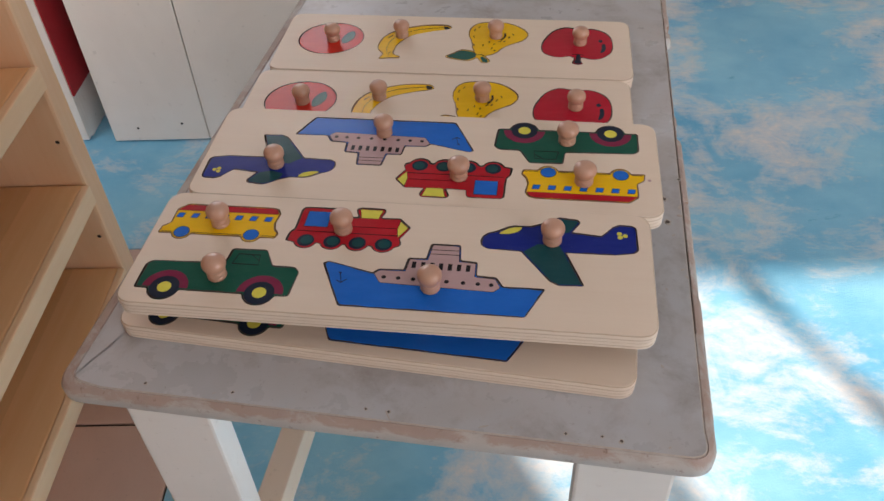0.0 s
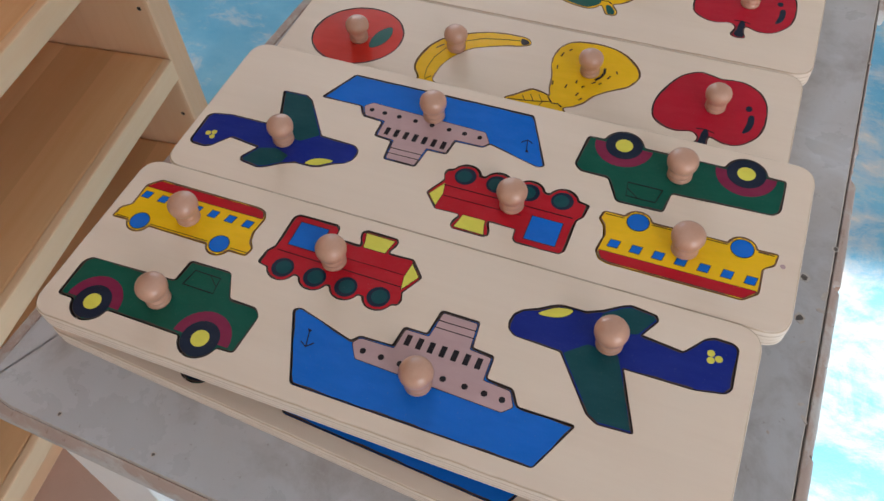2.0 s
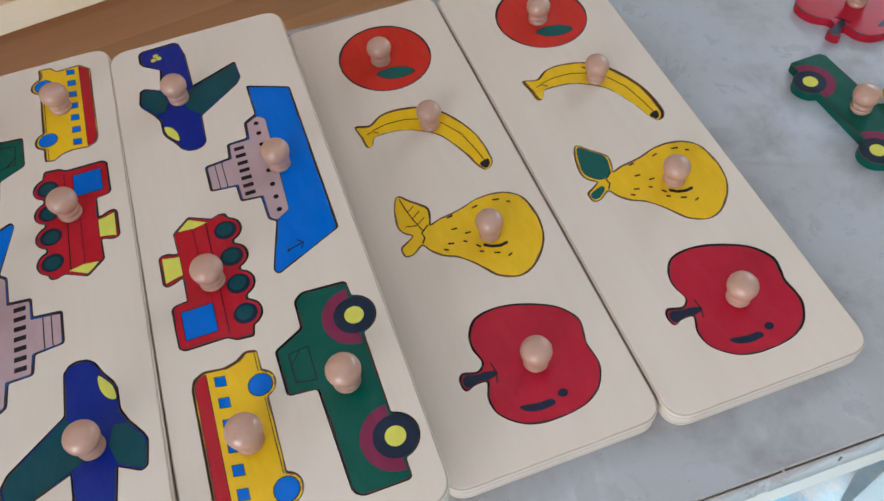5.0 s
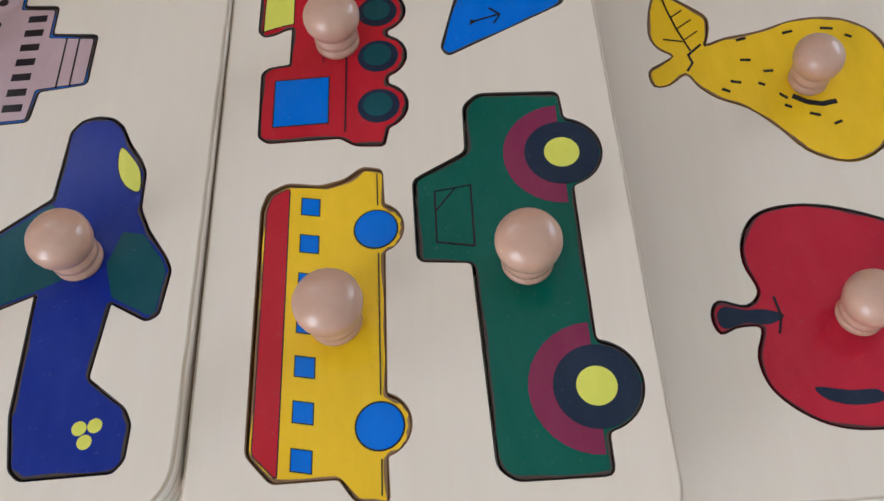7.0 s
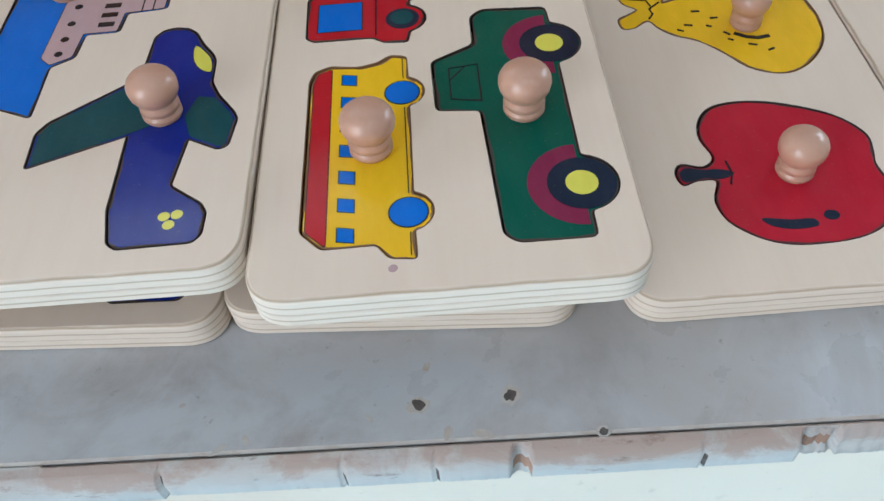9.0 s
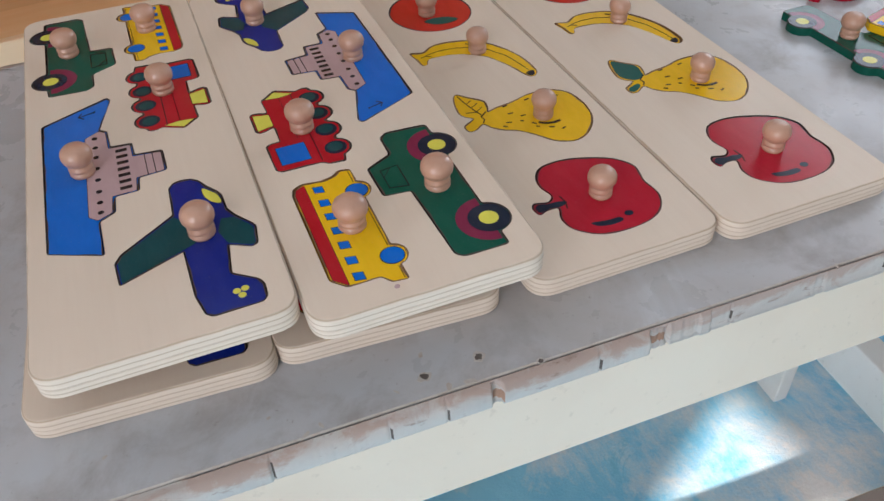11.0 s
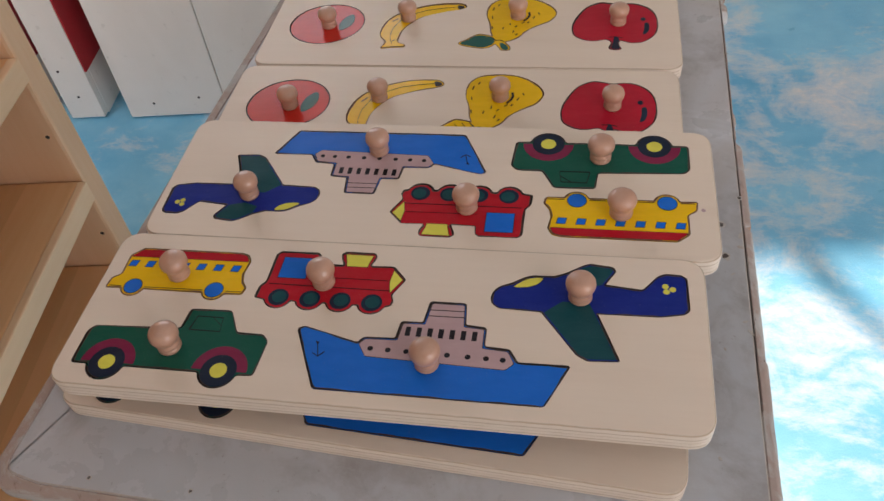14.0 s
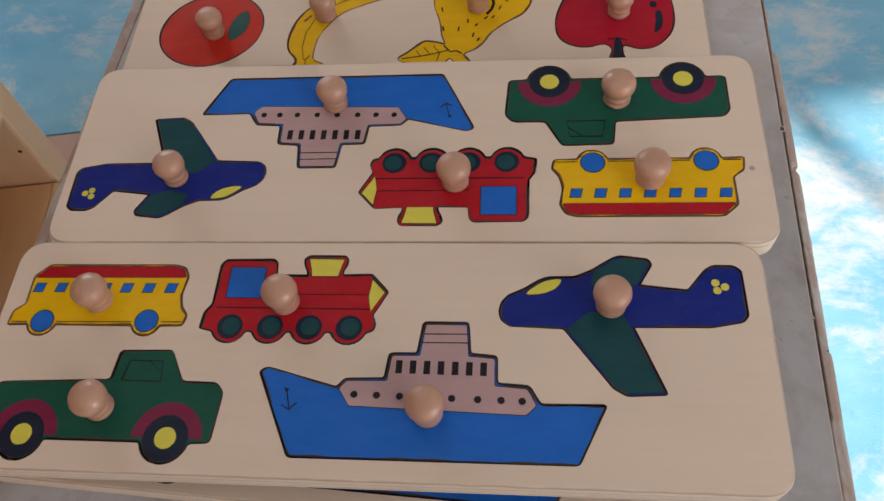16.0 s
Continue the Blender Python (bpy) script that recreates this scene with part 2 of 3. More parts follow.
TOP = worn_top()
STRIP = worn_strip()
VINYL = cloud_floor()
WHITE = painted("white_gloss_paint", (0.80, 0.78, 0.75), (0.64, 0.59, 0.53), 0.38, 7, 0.5)
CREAM = painted("cream_paint", (0.72, 0.60, 0.48), (0.60, 0.47, 0.36), 0.45, 6, 0.45)
CABINET = painted("white_board", (0.86, 0.82, 0.77), (0.66, 0.61, 0.55), 0.4, 3, 0.5)
CAB_RED = painted("red_board", (0.46, 0.02, 0.03), (0.3, 0.02, 0.02), 0.4, 5, 0.5)
PINE = wood("pine", (0.95, 0.62, 0.35), (0.80, 0.43, 0.19), "y", 0.25, 0.42, 0.2, 0.2, 0.062)
PINE_UP = wood("pine_upright", (0.95, 0.66, 0.44), (0.82, 0.48, 0.26), "z", 0.25, 0.42, 0.2, 0.2, 0.085)
PINE_EDGE = wood("pine_edge", (0.94, 0.68, 0.45), (0.82, 0.52, 0.29), "y", 0.3, 0.45, 0.15)
TILE = painted("brown_floor_tile", (0.62, 0.44, 0.375), (0.53, 0.36, 0.30), 0.4, 8, 0.6)
GROUT = painted("dark_joint", (0.06, 0.045, 0.04), (0.03, 0.02, 0.02), 0.8, 20, 0.5)
WALL = painted("wall_paint", (0.40, 0.375, 0.34), (0.33, 0.31, 0.27), 0.6, 2, 0.4)
CEILING = painted("ceiling_paint", (0.74, 0.73, 0.71), (0.66, 0.64, 0.6), 0.7, 2, 0.4)
SCREW = material("dark_screw", (0.05, 0.045, 0.04), 0.4, 0, 0.7)
# dark colour for the shade inside nail holes and cracks
RECESS_SHADE = painted("nail_hole", (0.12, 0.1, 0.09), (0.03, 0.025, 0.02), 0.9, 300)
RAW = wood("raw_broken_wood", (0.40, 0.24, 0.17), (0.22, 0.12, 0.08), "y", 1.0, 0.8, 0, 0.6)
RAIL_TOP = painted("worn_rail_top", (0.30, 0.235, 0.205), (0.42, 0.36, 0.32), 0.6, 30, 0.6)
CHIP = painted("bared_paint_chip", (0.50, 0.46, 0.42), (0.36, 0.26, 0.21), 0.6, 200, 0.6)


# ---- mesh helpers (outlines are in millimetres) ----
MM = 0.001


def thing(name, label, category, group="", m=None):
    ob = new(name)
    ob.empty_display_size = 0.02
    if m is not None:
        ob.matrix_world = m
    return tagged(ob, label, category, group)


def part(name, bm, mats, parent, label="", m=None):
    bmesh.ops.recalc_face_normals(bm, faces=bm.faces[:])
    data = bpy.data.meshes.new(name)
    bm.to_mesh(data)
    bm.free()
    for one in mats if isinstance(mats, (list, tuple)) else (mats,):
        data.materials.append(one)
    ob = new(name, data)
    ob.parent = parent
    if m is not None:
        ob.matrix_local = m
    return tagged(ob, label) if label else ob


def ccw(pts):
    area = sum(a[0] * b[1] - b[0] * a[1] for a, b in zip(pts, pts[1:] + pts[:1]))
    return list(pts) if area > 0 else list(pts)[::-1]


def fillet(pts, r=1.0, n=3):
    """Rounds the corners of a polygon."""
    pts, out = ccw(pts), []
    for i, p in enumerate(pts):
        p, a, b = Vector(p), Vector(pts[i - 1]), Vector(pts[(i + 1) % len(pts)])
        la, lb = (a - p).length, (b - p).length
        cut = min(r, 0.45 * la, 0.45 * lb)
        s, e = p + (a - p) / la * cut, p + (b - p) / lb * cut
        for k in range(n + 1):
            u = k / n
            q = s * (1 - u) ** 2 + p * 2 * u * (1 - u) + e * u**2
            out.append((q.x, q.y))
    return out


def spline(pts, n=5):
    """A smooth closed curve through the points."""
    pts, out, c = ccw(pts), [], len(pts)
    for i in range(c):
        p0, p1, p2, p3 = (Vector(pts[(i + k) % c]) for k in (-1, 0, 1, 2))
        for k in range(n):
            u = k / n
            q = 0.5 * (2 * p1 + (p2 - p0) * u + (2 * p0 - 5 * p1 + 4 * p2 - p3) * u**2 + (3 * p1 - p0 - 3 * p2 + p3) * u**3)
            out.append((q.x, q.y))
    return out


def ring(cx, cy, rx, ry=None, n=28, turn=0.0):
    ry, t = ry or rx, radians(turn)
    out = []
    for k in range(n):
        a = 2 * math.pi * k / n
        x, y = rx * math.cos(a), ry * math.sin(a)
        out.append((cx + x * math.cos(t) - y * math.sin(t), cy + x * math.sin(t) + y * math.cos(t)))
    return out


def bump_arc(cx, cy, r, base, n=9):
    """The part of a wheel's rim that hangs below a base line, from left to right."""
    half = math.asin(max(-1, min(1, (base - cy) / r)))
    a0, a1 = math.pi - half, 2 * math.pi + half
    return [(cx + r * math.cos(a0 + (a1 - a0) * k / n), cy + r * math.sin(a0 + (a1 - a0) * k / n)) for k in range(n + 1)]


def grown(pts, d):
    """The outline moved outwards by d."""
    out, c = [], len(pts)
    for i in range(c):
        a, p, b = Vector(pts[i - 1]), Vector(pts[i]), Vector(pts[(i + 1) % c])
        u, v = (p - a), (b - p)
        if u.length < 1e-6 or v.length < 1e-6:
            out.append(tuple(p))
            continue
        u, v = u.normalized(), v.normalized()
        n1, n2 = Vector((u.y, -u.x)), Vector((v.y, -v.x))
        m = n1 + n2
        m = m / max(m.length_squared, 0.8) * 2 if m.length > 1e-3 else n1
        q = p + m * d
        out.append((q.x, q.y))
    return out


def moved(pts, dx, dy):
    return [(x + dx, y + dy) for x, y in pts]


def stacked(bm, layers, cap=True, index=0, ends=(None, None)):
    """Joins outlines of equal length, each at its height, into a closed solid. Returns the loops of vertices."""
    loops = [[bm.verts.new((x * MM, y * MM, z * MM)) for x, y in pts] for pts, z in layers]
    for lo, hi in zip(loops, loops[1:]):
        for i in range(len(lo)):
            f = bm.faces.new((lo[i], lo[(i + 1) % len(lo)], hi[(i + 1) % len(lo)], hi[i]))
            f.material_index = index
    if cap:
        bm.faces.new(loops[0][::-1]).material_index = index if ends[0] is None else ends[0]
        bm.faces.new(loops[-1]).material_index = index if ends[1] is None else ends[1]
    return loops


def slab(pts, z0, z1, soft=0.3):
    bm = bmesh.new()
    stacked(bm, [(grown(pts, -soft), z0), (pts, z0 + soft), (pts, z1 - soft), (grown(pts, -soft), z1)])
    return bm


def box(x0, x1, y0, y1, z0, z1, soft=0.0015):
    """A box with eased edges, in metres."""
    bm = bmesh.new()
    bmesh.ops.create_cube(bm, size=1)
    for v in bm.verts:
        v.co = Vector(((x0 + x1) / 2 + v.co.x * (x1 - x0), (y0 + y1) / 2 + v.co.y * (y1 - y0), (z0 + z1) / 2 + v.co.z * (z1 - z0)))
    if soft:
        bmesh.ops.bevel(bm, geom=bm.edges[:], offset=soft, segments=2, affect="EDGES", profile=0.6)
    return bm


def turned(profile, n=28):
    """A solid turned on a lathe: rows of radius and height in millimetres."""
    bm = bmesh.new()
    stacked(bm, [(ring(0, 0, r, n=n), z) for r, z in profile])
    for f in bm.faces:
        f.smooth = len(f.verts) == 4
    return bm


# ---- the setting ----
def setting(name, bm, mats, label):
    ob = part(name, bm, mats, None)
    return tagged(ob, label, "structure", "", "structure")


floor_ob = setting("floor", box(X0 - 0.2, X1 + 0.2, Y0 - 0.2, Y1 + 0.2, -0.12, -0.004, 0), GROUT, "dark subfloor under the floor coverings")
bm = bmesh.new()
BROWN_X, BROWN_Y = -0.312, 1.040      # where the brown tiles meet the vinyl
outline = [(X0, BROWN_Y), (BROWN_X, BROWN_Y), (BROWN_X, Y0), (X1, Y0), (X1, Y1), (X0, Y1)]
stacked(bm, [([(x * 1000, y * 1000) for x, y in ccw(outline)], z) for z in (-3.5, 0)])
setting("floor_vinyl", bm, VINYL, "sky blue vinyl floor printed with white clouds")


def wall(name, x0, x1, y0, y1, hole=None, along="x"):
    """A wall with, where given, an opening right through it."""
    bm = bmesh.new()
    a0, a1 = (x0, x1) if along == "x" else (y0, y1)
    pieces = [(a0, a1, 0, ZC)] if hole is None else [(a0, hole[0], 0, ZC), (hole[1], a1, 0, ZC), (hole[0], hole[1], 0, hole[2]), (hole[0], hole[1], hole[3], ZC)]
    for p0, p1, z0, z1 in pieces:
        b = box(p0, p1, y0, y1, z0, z1, 0) if along == "x" else box(x0, x1, p0, p1, z0, z1, 0)
        data = bpy.data.meshes.new("piece")
        b.to_mesh(data)
        b.free()
        bm.from_mesh(data)
        bpy.data.meshes.remove(data)
    bmesh.ops.remove_doubles(bm, verts=bm.verts[:], dist=1e-5)
    return setting(name, bm, WALL, "unseen plain off-white wall closing the room")


# walls out of view, added to close the room and shape the daylight
wall("wall_south", X0, X1, Y0 - 0.2, Y0, WIN_S)
wall("wall_north", X0, X1, Y1, Y1 + 0.2, FILL_N)
wall("wall_west", X0 - 0.2, X0, Y0 - 0.2, Y1 + 0.2, FILL_W, "y")
wall("wall_east", X1, X1 + 0.2, Y0 - 0.2, Y1 + 0.2, None, "y")
# ceiling out of view, made white to bounce light and give the table top sheen
setting("ceiling", box(X0 - 0.2, X1 + 0.2, Y0 - 0.2, Y1 + 0.2, ZC + 0.002, ZC + 0.2, 0), CEILING, "unseen white ceiling added to bounce light")

# unseen window frame in the south wall; two mullions placed to cast the floor shadows
window = tagged(new("window_1"), "unseen white painted window frame with two slim mullions", "window", "", "structure")
window.location = (0, Y0 - 0.1, 0)
wx0, wx1, wz0, wz1 = WIN_S
for x, w in ((wx0 + 0.002, 0.045), (1.172, 0.032), (1.522, 0.014), (wx1 - 0.05, 0.045)):
    part("frame", box(x, x + w, -0.012, 0.012, wz0 + 0.002, wz1 - 0.002), WHITE, window)
# blocks added only to thicken the slim mullion's shadow in two places
for z in (1.96, 2.17):
    part("latch", box(1.511, 1.547, -0.02, 0.02, z, z + 0.05, 0.006), WHITE, window, "unseen white block that shades the floor")
for z in (wz0 + 0.002, wz1 - 0.047):
    part("rail", box(wx0 + 0.05, wx1 - 0.052, -0.028, 0.028, z, z + 0.045), WHITE, window)

# brown floor tiles beside the shelf
SIZE = 0.342
tiles = tagged(new("floor_tiles"), "pinkish brown square floor tiles with dark joints", "structure", "", "structure")
for row in range(7):
    for col in range(4):
        x1, y1 = BROWN_X - 0.003 - col * SIZE, BROWN_Y - 0.003 - row * SIZE
        x0, y0 = max(x1 - SIZE + 0.004, X0), max(y1 - SIZE + 0.004, Y0)
        if x0 < x1 and y0 < y1:
            part("tile", box(x0, x1, y0, y1, -0.0035, 0.0005, 0.001), TILE, tiles)

# ---- table ----
TABLE_Z = 0.55
TABLE = Matrix.Translation((0, 0, 0)) @ pose(0, 0, 0, 0, 0, -9.3)     # u to the right, v away
TU0, TU1, TV0, TV1 = -0.214, 0.130, 0.3135, 1.06
table = thing("table", "low child's table with worn grey top and white legs", "table", m=TABLE)


def closer(pts, gap=2.5):
    """The same outline with points no further apart than the gap."""
    out = []
    for a, b in zip(pts, pts[1:] + pts[:1]):
        steps = max(1, math.ceil(math.hypot(b[0] - a[0], b[1] - a[1]) / gap))
        out += [(a[0] + (b[0] - a[0]) * k / steps, a[1] + (b[1] - a[1]) * k / steps) for k in range(steps)]
    return out


RIM = closer(fillet([(-216, TV0 * 1000), (136.3, TV0 * 1000 + 1.4), (119.5, TV1 * 1000), (-211, TV1 * 1000)], 16, 8), 0.75)
RIM_OUT = [Vector((b[0] - a[0], b[1] - a[1])) for a, b in zip(RIM, grown(RIM, 1))]


def lip(x, y):
    """Width of the edging's upper face: broad along the left side, narrow elsewhere."""
    t = min(1.0, max(0.0, (x + 212) / 24))
    return 8.0 - 2.6 * t - 1.8 * t * min(1.0, max(0.0, (336 - y) / 16))


def table_top():
    def inset(d):
        return [(p[0] - n.x * (lip(*p) + d), p[1] - n.y * (lip(*p) + d)) for p, n in zip(RIM, RIM_OUT)]

    bm = bmesh.new()
    stacked(bm, [(inset(0.6), 538), (inset(0.6), 549.3), (inset(1.3), 550)])
    for f in bm.faces:
        f.material_index = 1 if len(f.verts) == 4 and f.calc_center_median().z > 0.5494 else 0
    return bm


part("tabletop", table_top(), [TOP, CHIP], table, "scuffed grey-lilac painted top")
# damage along the right edge: distance away, half width and depth, all in millimetres
CRACKS = (429.0, 473.4, 495.6, 560.3, 622.0, 702.0)
BREAKS = ((516.4, 2.3, 3.0), (588.0, 4.5, 2.4), (599.0, 8.0, 1.2), (667.0, 2.5, 0.8), (747.0, 9.0, 2.5))
PIECES = ((312, 0.2), (429, -0.6), (496, -0.5), (560, -0.7), (583, -2.4), (612, -3.6), (728, 0.3), (772, -0.4))


def edge_strip():
    """The edging round the top: worn strips end to end, a gap away from the top, cracked and broken out in places."""
    rnd = random.Random(7)
    dense = RIM
    n = len(dense)
    deep, raw = [0.0] * n, [0] * n
    for k, (x, y) in enumerate(dense):
        if x > 100 and y > 345:
            deep[k] = -[d for v, d in PIECES if y >= v][-1] + 0.15 * rnd.random()
            for v in CRACKS:
                if abs(y - v) < 0.4:
                    deep[k], raw[k] = deep[k] + 0.8, 2
            for v, half, d in BREAKS:
                if abs(y - v) < half:
                    deep[k], raw[k] = deep[k] + d * (0.65 + 0.5 * rnd.random()), int(d > 2.3)
    wave = [0.3 * math.sin(k * 0.0105) + 0.18 * math.sin(k * 0.0265 + 2) + 0.08 * math.sin(k * 0.155) for k in range(n)]
    gap = [0.55 if x > 100 and 400 < y < 800 else 0.0 for x, y in dense]
    wide = [lip(*p) for p in dense]

    def out(k, d):
        return (dense[k][0] + RIM_OUT[k].x * d, dense[k][1] + RIM_OUT[k].y * d)

    bm = bmesh.new()
    rows = [
        ([out(k, -wide[k]) for k in range(n)], [538.4] * n),
        ([out(k, -0.9 + wave[k] * 0.4 - deep[k] * 0.4) for k in range(n)], [538.1 + max(deep[k], 0) * 0.3 for k in range(n)]),
        ([out(k, wave[k] * 0.4 - deep[k]) for k in range(n)], [539.2 + max(deep[k], 0) * 0.4 for k in range(n)]),
        ([out(k, wave[k] * 0.4 - deep[k]) for k in range(n)], [545.4 + wave[k] for k in range(n)]),
        ([out(k, -1.3 - deep[k] * 0.85) for k in range(n)], [547.7 + wave[k] * 0.6 for k in range(n)]),
        ([out(k, -2.9 - deep[k] * 0.45) for k in range(n)], [548.9 + wave[k] * 0.3 for k in range(n)]),
        ([out(k, -wide[k] + gap[k]) for k in range(n)], [549.75 + wave[k] * 0.3 for k in range(n)]),
        ([out(k, -wide[k] - 0.5 + gap[k]) for k in range(n)], [549.4 + wave[k] * 0.3 for k in range(n)]),
        ([out(k, -wide[k] - 0.55 + gap[k]) for k in range(n)], [546.5] * n),
    ]
    loops = [[bm.verts.new((p[0] * MM, p[1] * MM, z * MM)) for p, z in zip(*row)] for row in rows]
    for r, (lo, hi) in enumerate(zip(loops, loops[1:])):
        for k in range(n):
            f = bm.faces.new((lo[k], lo[(k + 1) % n], hi[(k + 1) % n], hi[k]))
            f.smooth = 1 <= r <= 4
            # crack faces take the dark colour that stands for the shade in them
            f.material_index = raw[k] if r == 2 or raw[k] == 2 and r == 3 and dense[k][1] < 440 else 0
    return bm


part("edge_strip", edge_strip(), [STRIP, RAW, RECESS_SHADE], table, "chipped pinkish wooden edging")
RIGHT_RAIL = [(103.5, 372), (123.5, 372), (108, 996), (88, 996)]
part("apron", slab(RIGHT_RAIL, 471, 537.8, 1.2), CREAM, table, "cream painted side rail")
part("apron", box(TU0 + 0.014, TU0 + 0.034, TV0 + 0.06, TV1 - 0.06, 0.471, 0.5378), CREAM, table, "cream painted side rail")
for u0, v0 in ((TU0 + 0.034, TV0 + 0.005), (TU1 - 0.062, TV0 + 0.005), (TU0 + 0.034, 0.98)):
    part("leg", box(u0, u0 + 0.050, v0, v0 + 0.018, 0.0, 0.5378, 0.002), WHITE, table)
part("leg", box(0.054, 0.104, 0.931, 0.949, 0.0, 0.5378, 0.002), WHITE, table)
# stretchers: one along the right side with a grey-brown top, one across the back
bm = slab([(104, 336), (119.5, 336), (119.5, 930), (104, 930)], 206, 262, 1.0)
bm.faces.ensure_lookup_table()
for f in bm.faces:
    f.material_index = 1 if f.calc_center_median().z > 0.2618 else 0
part("stretcher", bm, [CREAM, RAIL_TOP], table, "cream side stretcher with a grey-brown top")
part("stretcher", box(-0.154, 0.103, 0.906, 0.9305, 0.206, 0.258), WHITE, table)
part("stretcher", box(-0.177, -0.155, TV0 + 0.0235, 0.979, 0.27, 0.30), CREAM, table)
rnd = random.Random(3)


def blot(u, v, r, stretch=1.0, n=12):
    """A ragged little outline in millimetres."""
    pts = ring(u * 1000, v * 1000, r, r * stretch, n, rnd.uniform(0, 180))
    return [(u * 1000 + (x - u * 1000) * w, v * 1000 + (y - v * 1000) * w) for (x, y), w in ((p, rnd.uniform(0.72, 1.2)) for p in pts)]


for u, v, r in ((-0.1645, 0.3237, 0.9), (-0.115, 0.3247, 0.8), (-0.042, 0.3245, 0.8), (-0.0298, 0.3244, 0.9), (0.0614, 0.3242, 0.9), (0.0795, 0.3251, 0.8), (0.0889, 0.3236, 1.0),
                (0.1144, 0.5147, 1.9), (0.1161, 0.4917, 2.0), (0.1250, 0.5362, 1.2), (-0.2, 0.52, 1.0)):
    part("worn_rim", slab(blot(u, v, r * 1.45), 549.7, 550.08, 0.03), CHIP, table, "bared rim of a nail hole")
    # the hole isn't cut: a flat dark disc paints the shade inside it
    part("nail_hole", slab(blot(u, v, r * 0.92, 0.85, 16), 549.7, 550.15, 0.05), RECESS_SHADE, table)
for u, v, r, k in ((0.1194, 0.4796, 1.6, 0.3), (0.1246, 0.5075, 3.0, 0.4), (0.1242, 0.4988, 2.2, 0.5), (0.1265, 0.443, 2.4, 0.35), (0.124, 0.4495, 1.4, 0.5), (0.1225, 0.6754, 1.5, 0.4), (0.1056, 0.4936, 1.6, 0.6),
                   (-0.03, 0.3225, 3.5, 0.15), (0.02, 0.3225, 2.6, 0.2), (0.0341, 0.3238, 0.8, 0.6), (-0.1249, 0.3231, 1.1, 0.3), (0.1124, 0.3234, 1.0, 0.5), (0.11, 0.374, 1.1, 0.7), (0.114, 0.432, 1.0, 0.6)):
    part("paint_chip", slab(blot(u, v, r, k), 549.7, 550.09, 0.03), CHIP, table, "chip in the paint")

# ---- puzzles ----
KNOB_ROWS = [(4.6, -1), (4.9, 0.2), (5.4, 0.9), (5.4, 2.0), (4.9, 2.5), (4.9, 2.8), (5.4, 3.3), (5.3, 4.6), (4.8, 5.4), (4.9, 5.9), (5.8, 6.8),
             (6.5, 8.2), (6.75, 9.8), (6.6, 11.2), (6.0, 12.5), (4.8, 13.7), (3.1, 14.4), (1.3, 14.75), (0.2, 14.8)]
SHEET, TOPZ, PIECE = 4.4, 10.0, 9.8       # height of the base sheet, of the board and of a piece's face


class Piece:
    """A wooden puzzle piece with a turned knob, drawn in its board's millimetres."""

    def __init__(self, name, label, outline, body, at):
        outline = closer(outline)
        self.name, self.outline, self.at = name, outline, at
        self.ob = thing(name, label, "puzzle piece", "loose pieces of the wooden puzzles")
        pts = moved(outline, -at[0], -at[1])
        top = PIECE - SHEET
        bm = bmesh.new()
        wander = [0.5 + 0.32 * math.sin(k * 0.37 + len(pts)) + 0.22 * math.sin(k * 1.1 + at[0]) for k in range(len(pts))]
        inner, deep = grown(pts, -0.2), grown(pts, -0.85)
        line = [(a[0] + (b[0] - a[0]) * w, a[1] + (b[1] - a[1]) * w) for a, b, w in zip(inner, deep, wander)]
        loops = stacked(bm, [(grown(pts, -0.3), 0), (pts, 0.3), (pts, top - 0.4), (inner, top), (line, top)], False, 1)
        for f in bm.faces:
            if f.calc_center_median().z < (top - 0.5) * MM:
                f.material_index = 0
        bm.faces.new(loops[0][::-1]).material_index = 1
        bm.faces.new(loops[-1]).material_index = 0
        self.rim = SCORCH if body is YELLOW else DARK_RED if body in (APPLE, ORANGE) else BURNT
        part("body", bm, [body, self.rim], self.ob)
        self.top = top
        part("knob", turned(KNOB_ROWS), KNOB, self.ob, "turned beech knob", Matrix.Translation((0, 0, top * MM)))
        self.level = 0

    def paint(self, name, pts, mat, label="", edge=0.0, on=None):
        """A painted field on the piece's face or on another field, with an inked outline where edge is given."""
        pts = moved(ccw(pts), -self.at[0], -self.at[1])
        lift = self.top + 0.03 * self.level
        field = part(name, slab(pts, self.top - 0.2, lift + 0.1, 0.02), mat, on or self.ob, label)
        if edge:
            part("outline", slab(grown(pts, edge), self.top - 0.2, lift + 0.06, 0.02), INK, field)
        return field

    def stroke(self, pts, width=0.35, name="line"):
        """An inked line."""
        pts = [Vector(p) for p in pts]
        left, right = [], []
        for i, p in enumerate(pts):
            d = (pts[min(i + 1, len(pts) - 1)] - pts[max(i - 1, 0)]).normalized()
            n = Vector((-d.y, d.x)) * width / 2
            left.append(tuple(p + n))
            right.append(tuple(p - n))
        self.level += 4
        self.paint(name, left + right[::-1], INK)
        self.level -= 4


def rect(cx, cy, w, h, slant=0.0):
    return [(cx - w / 2 - slant, cy - h / 2), (cx + w / 2 - slant, cy - h / 2), (cx + w / 2 + slant, cy + h / 2), (cx - w / 2 + slant, cy + h / 2)]


